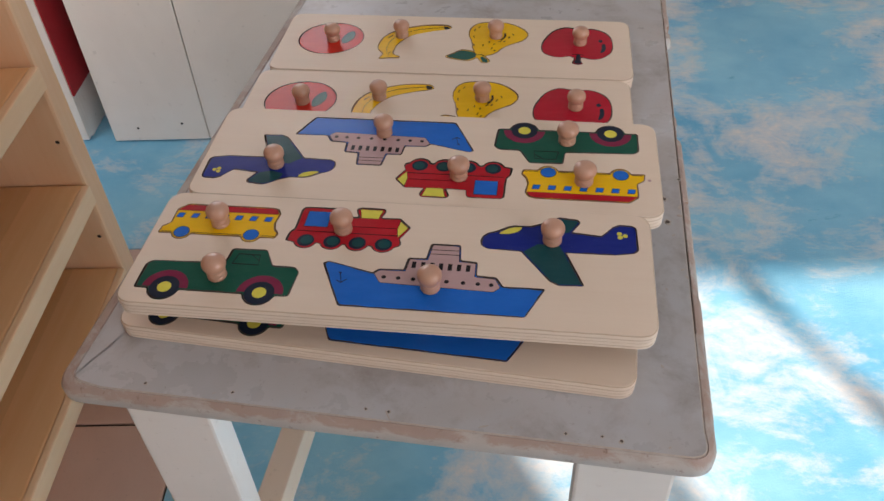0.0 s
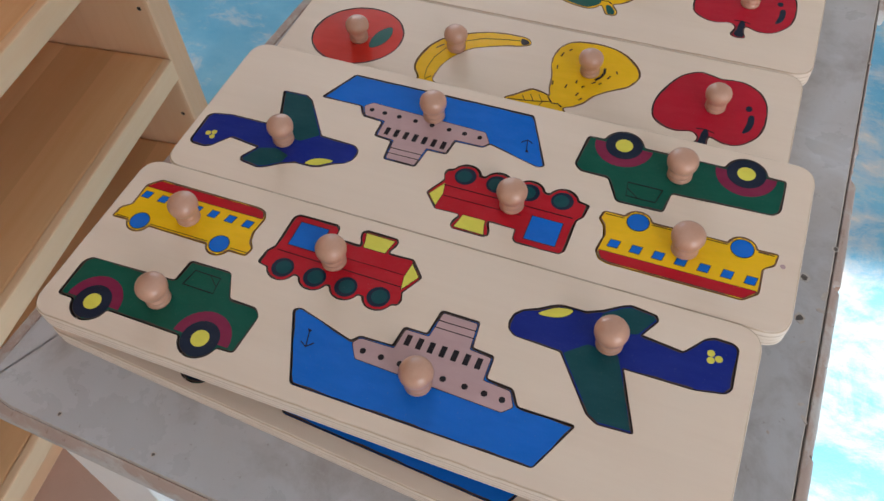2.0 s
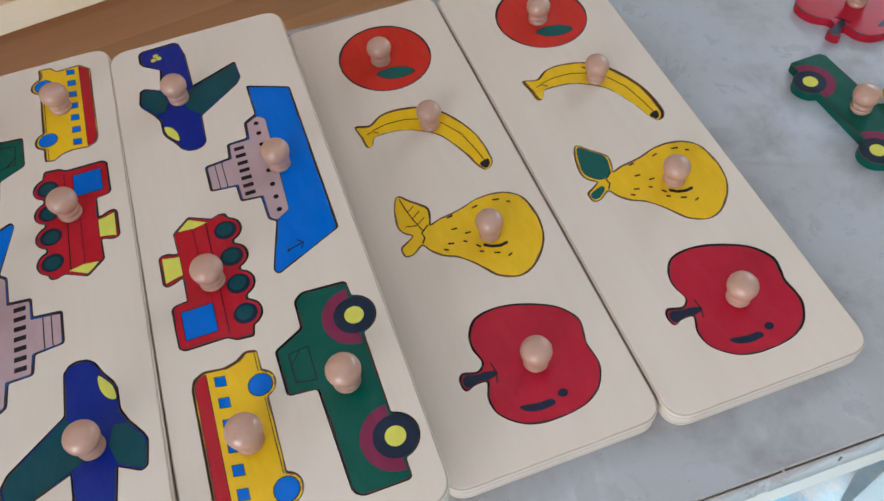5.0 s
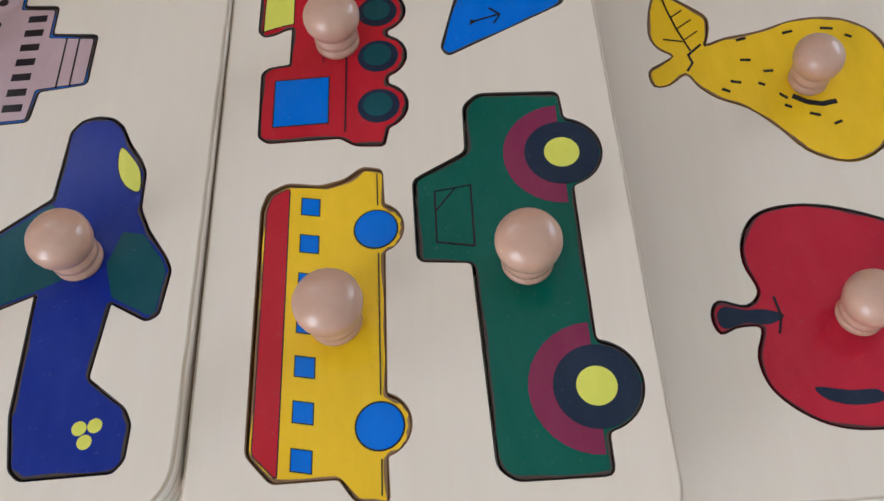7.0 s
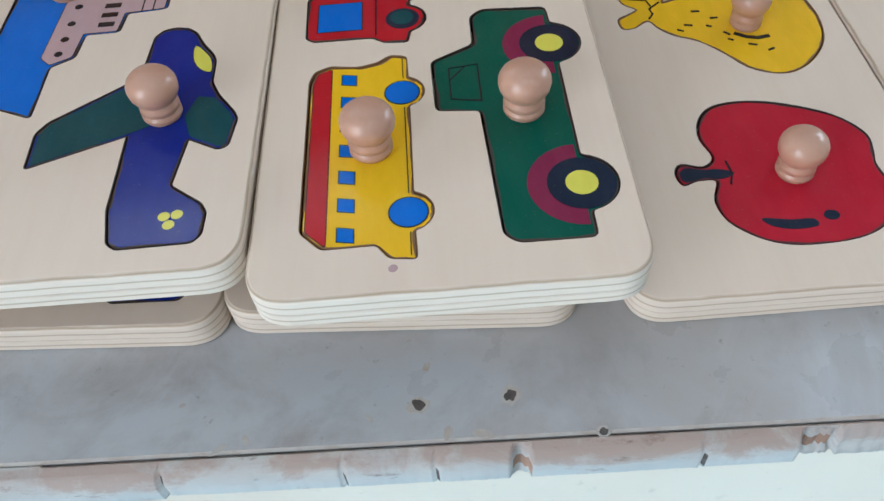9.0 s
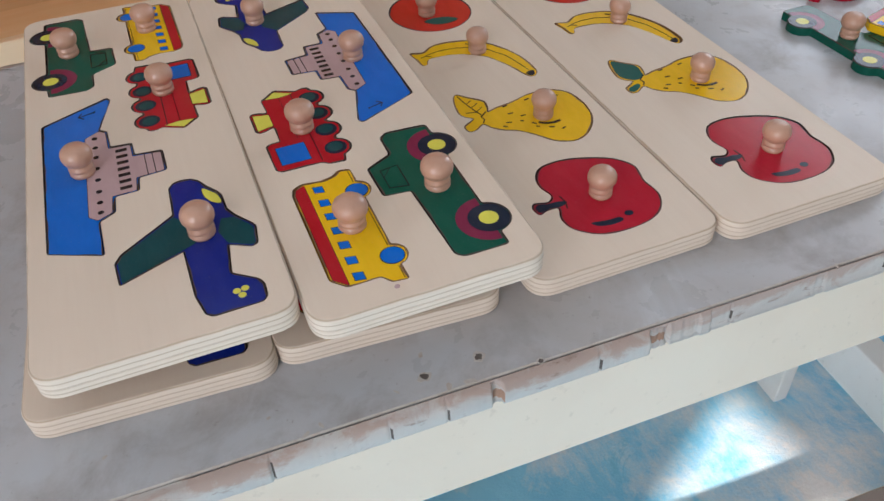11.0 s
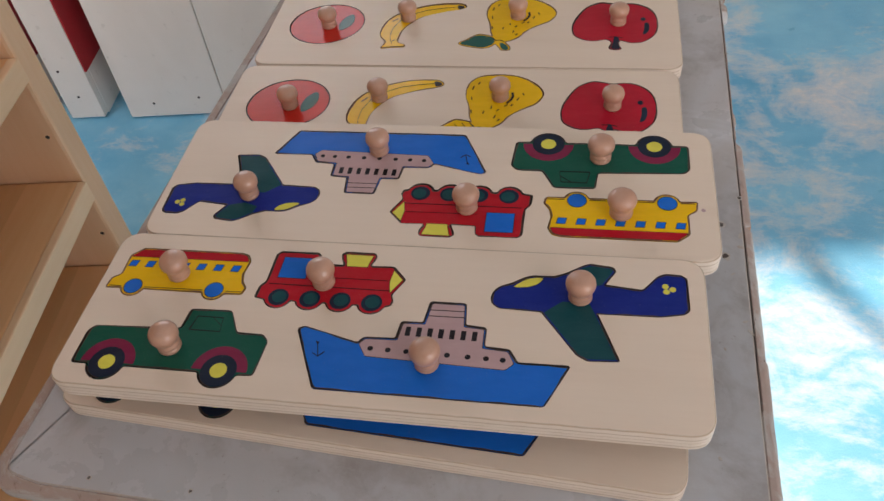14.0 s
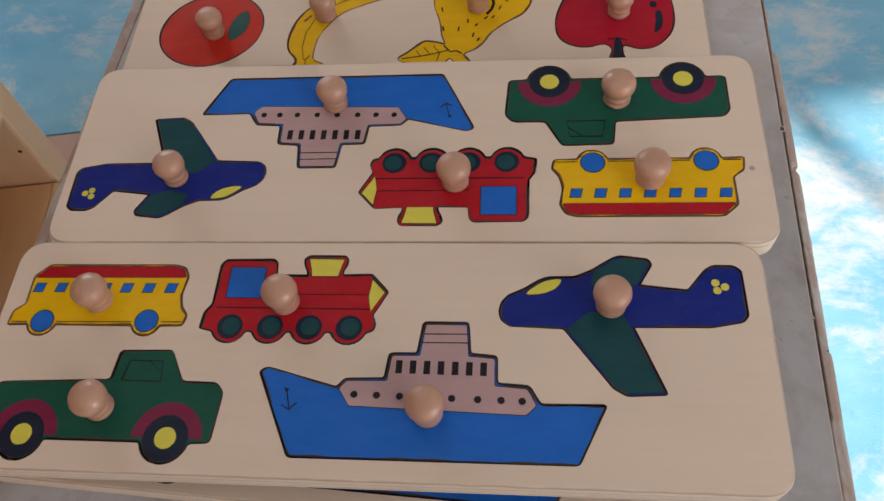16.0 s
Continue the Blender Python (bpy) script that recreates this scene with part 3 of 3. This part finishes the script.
def make_truck():
    wheels = ((-119.3, -32.6), (-65.6, -32.2))
    pts = [(-136, -33.6)]
    for cx, cy in wheels:
        pts += bump_arc(cx, cy, 8.9, -33.6)
    pts += [(-49.2, -33.2), (-48, -15), (-51, -11.6), (-64, -11.4), (-70.4, 0.6), (-90.2, 0.2), (-91.3, -11.2), (-133.5, -13.0), (-136, -16)]
    p = Piece("truck_piece", "glossy green truck puzzle piece with maroon mudguards", fillet(pts, 1.6), GREEN, (-92.4, -22.0))
    for cx, cy in wheels:
        arch = [(cx + 13 * math.cos(a), cy + 13 * math.sin(a)) for a in (math.pi * k / 16 for k in range(17))]
        p.paint("mudguard", arch, MAROON, "maroon mudguard")
    p.level = 3
    tyres = [p.paint("tyre", ring(cx, cy, 8.3), NAVY, "black tyre") for cx, cy in wheels]
    p.level = 6
    for (cx, cy), tyre in zip(wheels, tyres):
        p.paint("hubcap", ring(cx, cy, 3.9), PALE, "lime yellow hubcap", on=tyre)
    p.level = 0
    p.stroke([(-87.5, -11.5), (-86, -3.6), (-73.4, -3.6), (-72.4, -11.5), (-87.5, -11.5)], 0.45)
    p.stroke([(-78.5, -3.6), (-73, -8)], 0.3)
    return p


def make_bus():
    wheels = ((-125.4, 11.9), (-83.4, 12.4))
    pts = [(-139.3, 10.3)]
    for cx, cy in wheels:
        pts += bump_arc(cx, cy, 5.9, 10.6)
    pts += [(-69, 10.9), (-68.1, 15), (-71, 18.8), (-72.2, 24), (-71.0, 31.5), (-73, 35.4), (-77, 36.6), (-129.5, 36.4), (-134.8, 31.5), (-134.6, 19), (-138.6, 16.2)]
    p = Piece("bus_piece", "glossy yellow bus puzzle piece with red roof", fillet(pts, 1.1), YELLOW, (-104, 20.4))
    p.paint("roof", fillet([(-134.0, 30.9), (-71.8, 31.2), (-73.6, 34.8), (-77.2, 35.8), (-129.3, 35.6)], 0.8), RED, "red roof", 0.25)
    for k in range(7):
        p.paint("window", rect(-131 + 9.03 * k, 26.4, 3.9, 3.7, 0.35), BLUE, "small blue window", 0.25)
    p.level = 2
    for cx, cy in wheels:
        p.paint("wheel", ring(cx, cy, 4.4), BLUE, "blue wheel", 0.35)
    p.level = 0
    p.stroke([(-138, 11.6), (-131.5, 11.6)], 0.25)
    p.stroke([(-119.5, 11.7), (-89.2, 11.9)], 0.25)
    p.stroke([(-77.6, 12), (-69.5, 12.1)], 0.25)
    return p


def make_train():
    wheels = (-50.6, -35.2, -20.4, -5.3)
    pts = [(-62, 10)]
    for cx in wheels:
        pts += bump_arc(cx, 11, 6.7, 9.0, 7)
    pts += [(3.8, 9.8), (4.5, 12.2), (3, 16), (8, 25.6), (1.2, 33), (-10.2, 32.6), (-10.2, 34.5), (-8.9, 37), (-8.8, 39.6), (-10, 40.9), (-24, 41), (-25.8, 39.6),
            (-25.3, 37), (-24, 34.5), (-23.6, 32.4), (-36, 32.5), (-36.6, 38), (-38, 39.4), (-57, 39.1), (-58.8, 37), (-58.9, 20), (-61.4, 16.5)]
    p = Piece("train_piece", "glossy red steam engine puzzle piece", fillet(pts, 0.9), RED, (-30.5, 20.8))
    p.paint("window", rect(-47.6, 29.5, 13.6, 12.8), BLUE, "blue cab window", 0.35)
    p.paint("chimney", [(-22.2, 32.4), (-12, 32.4), (-11.6, 35), (-10.4, 39.6), (-24, 39.8), (-22.6, 35)], PALE, "pale yellow chimney", 0.3)
    p.paint("nose", [(1.6, 31), (6.6, 25.6), (2, 17.6), (0.8, 24)], PALE, "pale yellow nose cone", 0.3)
    rims = [p.paint("wheel", ring(cx, 11, 5.0), NAVY, "dark wheel") for cx in wheels]
    p.level = 3
    for cx, rim in zip(wheels, rims):
        p.paint("wheel_face", ring(cx + 0.4, 11.2, 3.5), TEAL, on=rim)
    p.level = 0
    p.stroke([(-57.5, 18.9), (-30, 18.7), (2, 18.6)], 0.35)
    p.stroke([(-36, 24.5), (0, 24.6)], 0.2)
    return p


def make_ship():
    pts = [(-35.7, -6.6), (-33, -5.2), (-6.8, -12.2), (-4.2, -8.9), (10, -8.5), (11, 1), (21, 1.2), (22.4, 13.4), (38.6, 13.4), (39.8, 1.4), (49.2, 0.6), (49.5, -9.5),
           (60.6, -10.2), (64.5, -16.7), (86.6, -16.4), (77, -36.9), (-20.8, -37.2)]
    p = Piece("ship_piece", "glossy blue steamship puzzle piece with mauve decks", fillet(pts, 1.3), BLUE, (26.1, -20.8))
    deck = [(-6.0, -12.6), (-3.6, -9.8), (10.8, -9.4), (11.8, 0.1), (21.8, 0.3), (23.2, 12.5), (37.9, 12.5), (39.0, 0.4), (48.3, -0.3), (48.6, -10.4), (59.9, -11.2), (63, -17.0), (59.6, -20.4), (-1.9, -18.8)]
    house = p.paint("deckhouse", fillet(deck, 0.8), MAUVE, "dusty mauve deckhouse", 0.3)
    p.level = 3
    for x in (-0.4, 7.6, 15.8, 25, 34, 43, 51, 58.2):
        p.paint("porthole", ring(x, -14.7 - 0.015 * x, 1.3, n=14), INK, on=house)
    for k in range(7):
        p.paint("window", rect(14.6 + 5.0 * k, -4.0 - 0.04 * k, 2.3, 5.0), INK, on=house)
    p.level = 0
    p.stroke([(22.3, 5.4), (39, 5.6)], 0.4)
    p.stroke([(22.8, 8.8), (38.6, 9)], 0.4)
    p.stroke([(-24.9, -13.2), (-22.9, -20.6)], 0.4)
    p.stroke([(-25.8, -19.2), (-23, -20.9), (-20.4, -18.2)], 0.45)
    p.paint("line", [(-26, -12.8), (-24, -13.2), (-24.6, -14.9)], INK)
    return p


def make_plane():
    pts = [(51, 18.7), (51.8, 22.5), (54.3, 25.3), (60, 28), (65.2, 31.5), (68.5, 32.8), (78.3, 33), (84.3, 35.7), (91.6, 40.6), (94.6, 41.9), (104.9, 40.6), (106.1, 38.3), (101.2, 29.8),
           (118.4, 27.8), (125.2, 36.4), (128.3, 38), (135.2, 37.8), (137.5, 36), (138, 18), (136, 15.7), (125.2, 13.5), (98.2, 13.2), (108.2, -11.6), (95, -12.3), (90.6, -9.8), (74, 12.3), (54.8, 13.1), (51.8, 15.4)]
    p = Piece("plane_piece", "glossy indigo aeroplane puzzle piece with teal wings", fillet(pts, 1.0), INDIGO, (90.8, 21.6))
    p.paint("wing", fillet([(75.2, 12.2), (91, -9.2), (95.2, -11.4), (107.1, -10.9), (97.4, 13.2), (95, 18.5), (83, 19)], 0.6), TEAL, "teal wing")
    p.paint("wing", fillet([(85, 34.8), (91.9, 39.8), (94.8, 41), (104.6, 39.8), (105, 38.3), (100.2, 29.9), (92, 27.5), (84, 30)], 0.6), TEAL, "teal wing")
    p.paint("cockpit", spline([(60.6, 26.2), (65.6, 30.4), (69, 31.8), (73.4, 32), (71.4, 28.6), (66.5, 26.3)], 3), PALE, "pale yellow cockpit window", 0.25)
    for x, y in ((128.2, 31), (128.6, 27.9), (131.4, 29.4)):
        p.paint("dot", ring(x, y, 1.5, n=14), PALE)
    return p


def make_orange():
    p = Piece("orange_piece", "glossy red-orange round fruit puzzle piece", ring(-106.8, 4.6, 27.2, 25.2, 44, 12), ORANGE, (-104.5, 1.5))
    p.paint("leaf", spline([(-95.5, -3.5), (-90, 1), (-87.8, 9), (-90.1, 16.5), (-95.1, 12.5), (-97.5, 4)], 4), LEAF, "dark green leaf", 0.3)
    return p


def make_banana():
    pts = [(-61, -26.5), (-60.2, -22), (-59.6, -18.1), (-64, -11.5), (-65.2, -2.4), (-62.2, 10.5), (-54.7, 20.6), (-42.6, 28.3), (-29.1, 32.9), (-15.1, 33.9), (-9.7, 32.2), (-8.1, 28.3),
           (-13, 25.3), (-23.7, 22), (-37.9, 15.1), (-45.6, 6.1), (-50, -3.6), (-51, -15.2), (-50, -19.3), (-45.6, -21.7), (-45.8, -24.5), (-53.4, -25.3)]
    p = Piece("banana_piece", "glossy yellow banana puzzle piece", spline(pts, 4), YELLOW, (-47.6, 11.9))
    p.paint("tip", spline([(-14.4, 31.9), (-10.4, 31.3), (-9, 28.6), (-12.8, 26.7)], 3), INK, "blackened banana tip")
    p.stroke([(-55.9, -18.7), (-57.6, -9.7), (-57, 0.3), (-53.4, 10.3), (-46.4, 18.8), (-35.4, 25.3), (-23.4, 28.3), (-14.4, 29.8)], 0.3)
    p.stroke([(-58.9, 8.8), (-55.6, 13.1)], 0.7)
    p.stroke([(-54.4, -22.2), (-55.2, -18.7), (-52.9, -15.7)], 0.3)
    return p


def make_pear(leaf):
    pts = [(22.4, -29.6), (27.4, -29.2), (27.4, -24.9), (24.2, -19.5), (29, -16.5), (33.4, -12), (37.4, -4.5), (44.7, 2.3), (52.2, 7.7), (56.2, 15.1), (56.2, 22.1), (51.4, 29.8), (42.5, 36.7),
           (32.1, 39.5), (23, 39.3), (15.2, 37.2), (9.9, 31.5), (7.8, 24.1), (8.2, 15.1), (11.2, 4.4), (12.6, -5.5), (14.4, -11.8), (11.2, -10.9), (7, -9.8), (3, -10.4), (-3.2, -16.8), (-7.9, -21.3),
           (-3.3, -24.8), (8.1, -27.4), (14, -25.8), (17.4, -22), (20, -25.7)]
    p = Piece("pear_piece", "glossy yellow pear puzzle piece with %s leaf" % ("dark green" if leaf else "an outlined yellow"), spline(pts, 3), YELLOW, (30.4, 13.6))
    blade = spline([(14.6, -13.6), (10.5, -12.2), (6.6, -11.2), (2.8, -12), (-2.6, -17.4), (-6.6, -21.2), (-2.6, -23.6), (8, -26), (13, -24.2), (16.6, -19.4)], 3)
    if leaf:
        p.paint("leaf", blade, LEAF, "dark green leaf", 0.2)
        p.paint("stalk", spline([(23, -28.6), (26.6, -28.4), (26.2, -24.9), (22.6, -20.6), (20.4, -21.8)], 3), LEAF, "dark green stalk")
    else:
        p.stroke([(16, -16.5), (8, -18.8), (0, -20.4), (-6.4, -21.2)], 0.5)
        for a, b in (((12, -17.6), (9, -13)), ((7.5, -18.8), (4.5, -14)), ((3, -19.8), (0.6, -16)), ((12.4, -18), (11, -23.6))):
            p.stroke([a, b], 0.35)
    p.stroke([(14, -13), (17.5, -17.4), (20.5, -16.8), (23.2, -18.8)], 0.7)
    for x, y, l, a in ((13.4, -1, 3, 100), (21, -1.5, 3, 85), (25.5, 4, 2.8, 90), (28.4, -6, 3, 75), (29.8, 1, 2, 60), (34.5, 6, 2.6, 45), (38, 6.4, 2, 60), (41.4, 13, 3, 70),
                       (44.6, 18.4, 2.4, 110), (12.2, 13, 3, 100), (12, 24.6, 3.6, 80), (15.4, 30, 2, 60), (31, -9.4, 2.4, 60)):
        dx, dy = l / 2 * math.cos(radians(a)), l / 2 * math.sin(radians(a))
        p.stroke([(x - dx, y - dy), (x + dx, y + dy)], 0.75, "fleck")
    p.stroke([(34.8, 8.4), (37.2, 12), (38.2, 16), (37.6, 20)], 1.5, "fleck")
    return p


def make_apple():
    pts = [(98.4, -25.4), (95.0, -23.2), (96.6, -17), (92.8, -13.2), (85.2, -15), (78, -13.7), (72.2, -9.1), (70.2, -1.3), (71.2, 8.9), (75.6, 20.5), (80.8, 28.4), (88.3, 33.2), (95.5, 32.4),
           (100.2, 31.2), (107.6, 32), (113.7, 31.4), (121.4, 26.4), (125.6, 18.6), (127, 8.7), (126.6, -1.3), (123.5, -9), (117.2, -15.4), (109.6, -17), (102.2, -14.6), (101.4, -20), (102.7, -24.3)]
    p = Piece("apple_piece", "glossy crimson apple puzzle piece", spline(pts, 4), APPLE, (100.8, 7.5))
    p.paint("stalk", spline([(98.2, -24.6), (101.8, -23.6), (100.6, -18), (101.4, -13), (99.4, -9), (97.6, -13), (97.3, -18), (96.2, -22.4)], 3), NAVY, "dark stalk")
    p.stroke([(94.5, -10.4), (99.5, -9.8), (103.8, -11.2)], 0.6)
    p.paint("shine_mark", spline([(117, -6.5), (120, -4.5), (121.6, 1), (121, 7.6), (118.4, 7), (118.2, 1)], 3), NAVY, "dark printed shine mark")
    p.paint("shine_mark", ring(117.6, 12.4, 1.8, 2.2, 12), NAVY, "dark printed shine mark")
    return p


TRUCK, BUS, TRAIN, SHIP, PLANE = make_truck(), make_bus(), make_train(), make_ship(), make_plane()
ORANGE_P, BANANA, PEAR, PEAR_GREEN, APPLE_P = make_orange(), make_banana(), make_pear(False), make_pear(True), make_apple()
VEHICLES = (TRUCK, BUS, TRAIN, SHIP, PLANE)
FRUIT = (ORANGE_P, BANANA, PEAR, APPLE_P)
FRUIT_GREEN = (ORANGE_P, BANANA, PEAR_GREEN, APPLE_P)


STILL = (0.0, 0.0, 1.0, 1.0)


def make_board(name, label, pieces, length, depth, shifts={}, off=(0, 0)):
    """A board of two glued sheets; the upper one is cut out for the pieces. Shifts: a piece's name to its offset and stretch; off: the board's middle."""
    ob = thing(name, label, "puzzle board", "wooden knob puzzles on the table")
    rim = moved(fillet([(-length / 2, -depth / 2), (length / 2, -depth / 2), (length / 2, depth / 2), (-length / 2, depth / 2)], 11, 14), *off)
    part("base_sheet", slab(grown(rim, -0.15), 0, SHEET, 0.5), [PLY_EDGE], ob)
    bm = bmesh.new()
    loops = stacked(bm, [(grown(rim, -0.2), SHEET), (rim, SHEET + 0.3), (rim, TOPZ - 1.1), (grown(rim, -0.3), TOPZ - 0.4), (grown(rim, -0.9), TOPZ)], False, 1)
    tops, lows = [loops[-1]], [loops[0]]
    for p in pieces:
        dx, dy, sx, sy = shifts.get(p.name, STILL)
        cut = grown([(p.at[0] + (x - p.at[0]) * sx + dx, p.at[1] + (y - p.at[1]) * sy + dy) for x, y in p.outline], 0.28)
        lo, hi, lip = stacked(bm, [(cut, SHEET), (cut, TOPZ - 0.2), (grown(cut, 0.2), TOPZ)], False, 3 if p.rim is SCORCH else 2)
        tops.append(lip)
        lows.append(lo)
    for some, index in ((tops, 0), (lows, 1)):
        edges = [bm.edges.get((l[i - 1], l[i])) for l in some for i in range(len(l))]
        for g in bmesh.ops.triangle_fill(bm, edges=edges, use_beauty=True, use_dissolve=False)["geom"]:
            if isinstance(g, bmesh.types.BMFace):
                g.material_index = index
    part("top_sheet", bm, [PLY, PLY_EDGE, BURNT, SCORCH], ob)
    return ob


SHIFTS_A = {"plane_piece": (-1.3, -0.5, 1.0, 1.0)}
VEHICLE_BOARD = make_board("puzzle_board", "plywood vehicle puzzle board with rounded corners", VEHICLES, 289, 92.6, SHIFTS_A, (0.2, 1.2))
SHIFTS = {"plane_piece": (1.4, -5.4, 0.955, 0.955), "train_piece": (4.8, -2.0, 1.02, 1.02), "bus_piece": (2.2, -1.9, 1.055, 1.05), "truck_piece": (1.2, -0.2, 1.04, 1.03), "ship_piece": (2.6, -1.6, 0.98, 0.98)}
VEHICLE_BOARD_2 = make_board("puzzle_board", "plywood vehicle puzzle board turned the other way round", VEHICLES, 291, 94.2, SHIFTS, (-3.3, 0.5))
SHIFTS_F = {"banana_piece": (0.3, -0.9, 1.0, 0.96), "pear_piece": (0.5, 0.6, 1.0, 0.95), "apple_piece": (-1.0, 0.0, 1.0, 0.99)}
FRUIT_BOARD = make_board("puzzle_board", "plywood fruit puzzle board with rounded corners", FRUIT, 290, 92.6, SHIFTS_F, (-4.0, 0.0))
used = set()
bm = slab(spline([(-142.4, 14.2), (-141.2, 14.4), (-140.4, 13.2), (-141.4, 12.2), (-142.6, 13)], 3), TOPZ - 0.2, TOPZ + 0.06, 0.02)
part("chip", bm, MAUVE, VEHICLE_BOARD_2, "small mauve chip beside the bus")


def lay(board, pieces, m, seed, shifts={}):
    """Puts a board and its pieces down; the first use takes the made one, later ones take copies."""
    rnd = random.Random(seed)

    def put(ob, to):
        if ob.name in used:
            return copy_thing(ob, to)
        used.add(ob.name)
        ob.matrix_world = to
        return ob

    put(board, m)
    for p in pieces:
        jog = pose(rnd.uniform(-0.3, 0.3) * MM, rnd.uniform(-0.3, 0.3) * MM, 0, 0, 0, rnd.uniform(-0.35, 0.35))
        dx, dy, sx, sy = shifts.get(p.name, STILL)
        put(p.ob, m @ Matrix.Translation(((p.at[0] + dx) * MM, (p.at[1] + dy) * MM, SHEET * MM)) @ jog @ Matrix.Diagonal((sx, sy, 1, 1)))


LOW, HIGH = TABLE_Z + 0.0002, TABLE_Z + 0.0248
lay(VEHICLE_BOARD, VEHICLES, pose(0.0160, 0.3985, LOW, 0, 0, -10.3), 1, SHIFTS_A)
lay(VEHICLE_BOARD, VEHICLES, pose(0.0222, 0.4020, HIGH + 0.0012, 0, -0.45, -7.05), 2, SHIFTS_A)
lay(VEHICLE_BOARD_2, VEHICLES, pose(0.0256, 0.4927, LOW, 0, 0, 169.6), 3, SHIFTS)
lay(VEHICLE_BOARD_2, VEHICLES, pose(0.0387, 0.4958, HIGH, 0, 0, 173.25), 4, SHIFTS)
lay(FRUIT_BOARD, FRUIT, pose(0.0480, 0.5862, LOW, 0, 0, -6.6), 5, SHIFTS_F)
lay(FRUIT_BOARD, FRUIT_GREEN, pose(0.0620, 0.6788, LOW, 0, 0, -6.6), 6, SHIFTS_F)

# loose pieces beyond the boards
copy_thing(TRUCK.ob, pose(0.098, 0.802, TABLE_Z, 0, 0, -5))
copy_thing(APPLE_P.ob, pose(0.033, 0.858, TABLE_Z, 0, 0, 30))
copy_thing(BUS.ob, pose(0.105, 0.848, TABLE_Z + 0.0057, 0, 0, 100))

# ---- bookshelf ----
SHELF_X, PANEL_Y = -0.378, 0.82
shelf = thing("bookshelf", "open pine bookshelf with clear lacquer beside the table", "bookshelf", m=pose(SHELF_X, PANEL_Y, 0))
part("side_panel", box(-0.36, 0, 0, 0.034, 0.0, 1.15, 0.004), PINE_UP, shelf)
part("side_panel", box(-0.36, 0, -1.234, -1.2, 0.0, 1.15, 0.004), PINE_UP, shelf)
part("back_panel", box(-0.374, -0.362, -1.23, 0.03, 0.05, 1.14, 0.001), PINE, shelf)
for z in (0.175, 0.312, 0.47, 0.80, 1.10):
    part("shelf_board", box(-0.358, -0.004, -1.198, -0.002, z - 0.024, z, 0.003), PINE, shelf)
    part("front_lip", box(-0.0038, 0.006, -1.196, -0.004, z - 0.025, z + 0.001, 0.002), PINE_EDGE, shelf)
part("plinth", box(-0.10, -0.08, -1.198, -0.002, 0.0006, 0.144, 0.002), PINE_EDGE, shelf)
for x, z in ((-0.012, 0.372), (-0.012, 0.228), (-0.012, 0.55)):
    b = turned([(2.2, 0), (2.4, 0.6), (1.6, 1.0), (0.3, 1.1)], 12)
    part("screw", b, SCREW, shelf, "dark screw head", pose(x, 0.0004, z, 90))

# ---- white cabinets ----
CAB_Y = 1.335


def cabinet(x0, x1, y0, depth, height, label, joint=None):
    ob = thing("cabinet", label, "cabinet", "white cabinets by the far wall", pose(x0, y0, 0))
    w = x1 - x0
    cuts = [0.0] + ([joint - x0] if joint else []) + [w]
    for a, b in zip(cuts, cuts[1:]):
        part("panel", box(a + 0.001, b - 0.001, 0, 0.018, 0.004, height, 0.0015), CABINET, ob)
    part("body", box(0.001, w - 0.001, 0.0185, depth, 0.0005, height - 0.001, 0.001), CABINET, ob)
    return ob


right_cab = cabinet(-0.594, 0.12, CAB_Y, 0.42, 0.78, "white board cabinet standing on the blue floor", -0.412)
left_cab = cabinet(-0.709, -0.644, CAB_Y + 0.006, 0.42, 0.78, "narrow white board cabinet with a red inner side")
far_cab = cabinet(-0.837, -0.759, CAB_Y + 0.01, 0.42, 0.78, "narrow white board cabinet with a red inner side")
for ob, spots in ((right_cab, ((0.052, 0.032), (0.137, 0.040))), (left_cab, ((0.018, 0.105), (0.032, 0.05)))):
    for x, z in spots:
        part("screw", turned([(2.2, 0), (2.4, 0.7), (1.5, 1.2), (0.3, 1.3)], 12), SCREW, ob, "dark screw head", pose(x, 0.0002, z, 90))
for ob, w in ((left_cab, 0.065), (far_cab, 0.078)):
    part("red_side", box(w - 0.0005, w + 0.003, 0.001, 0.41, 0.10, 0.775, 0.001), CAB_RED, ob, "red painted inner side")
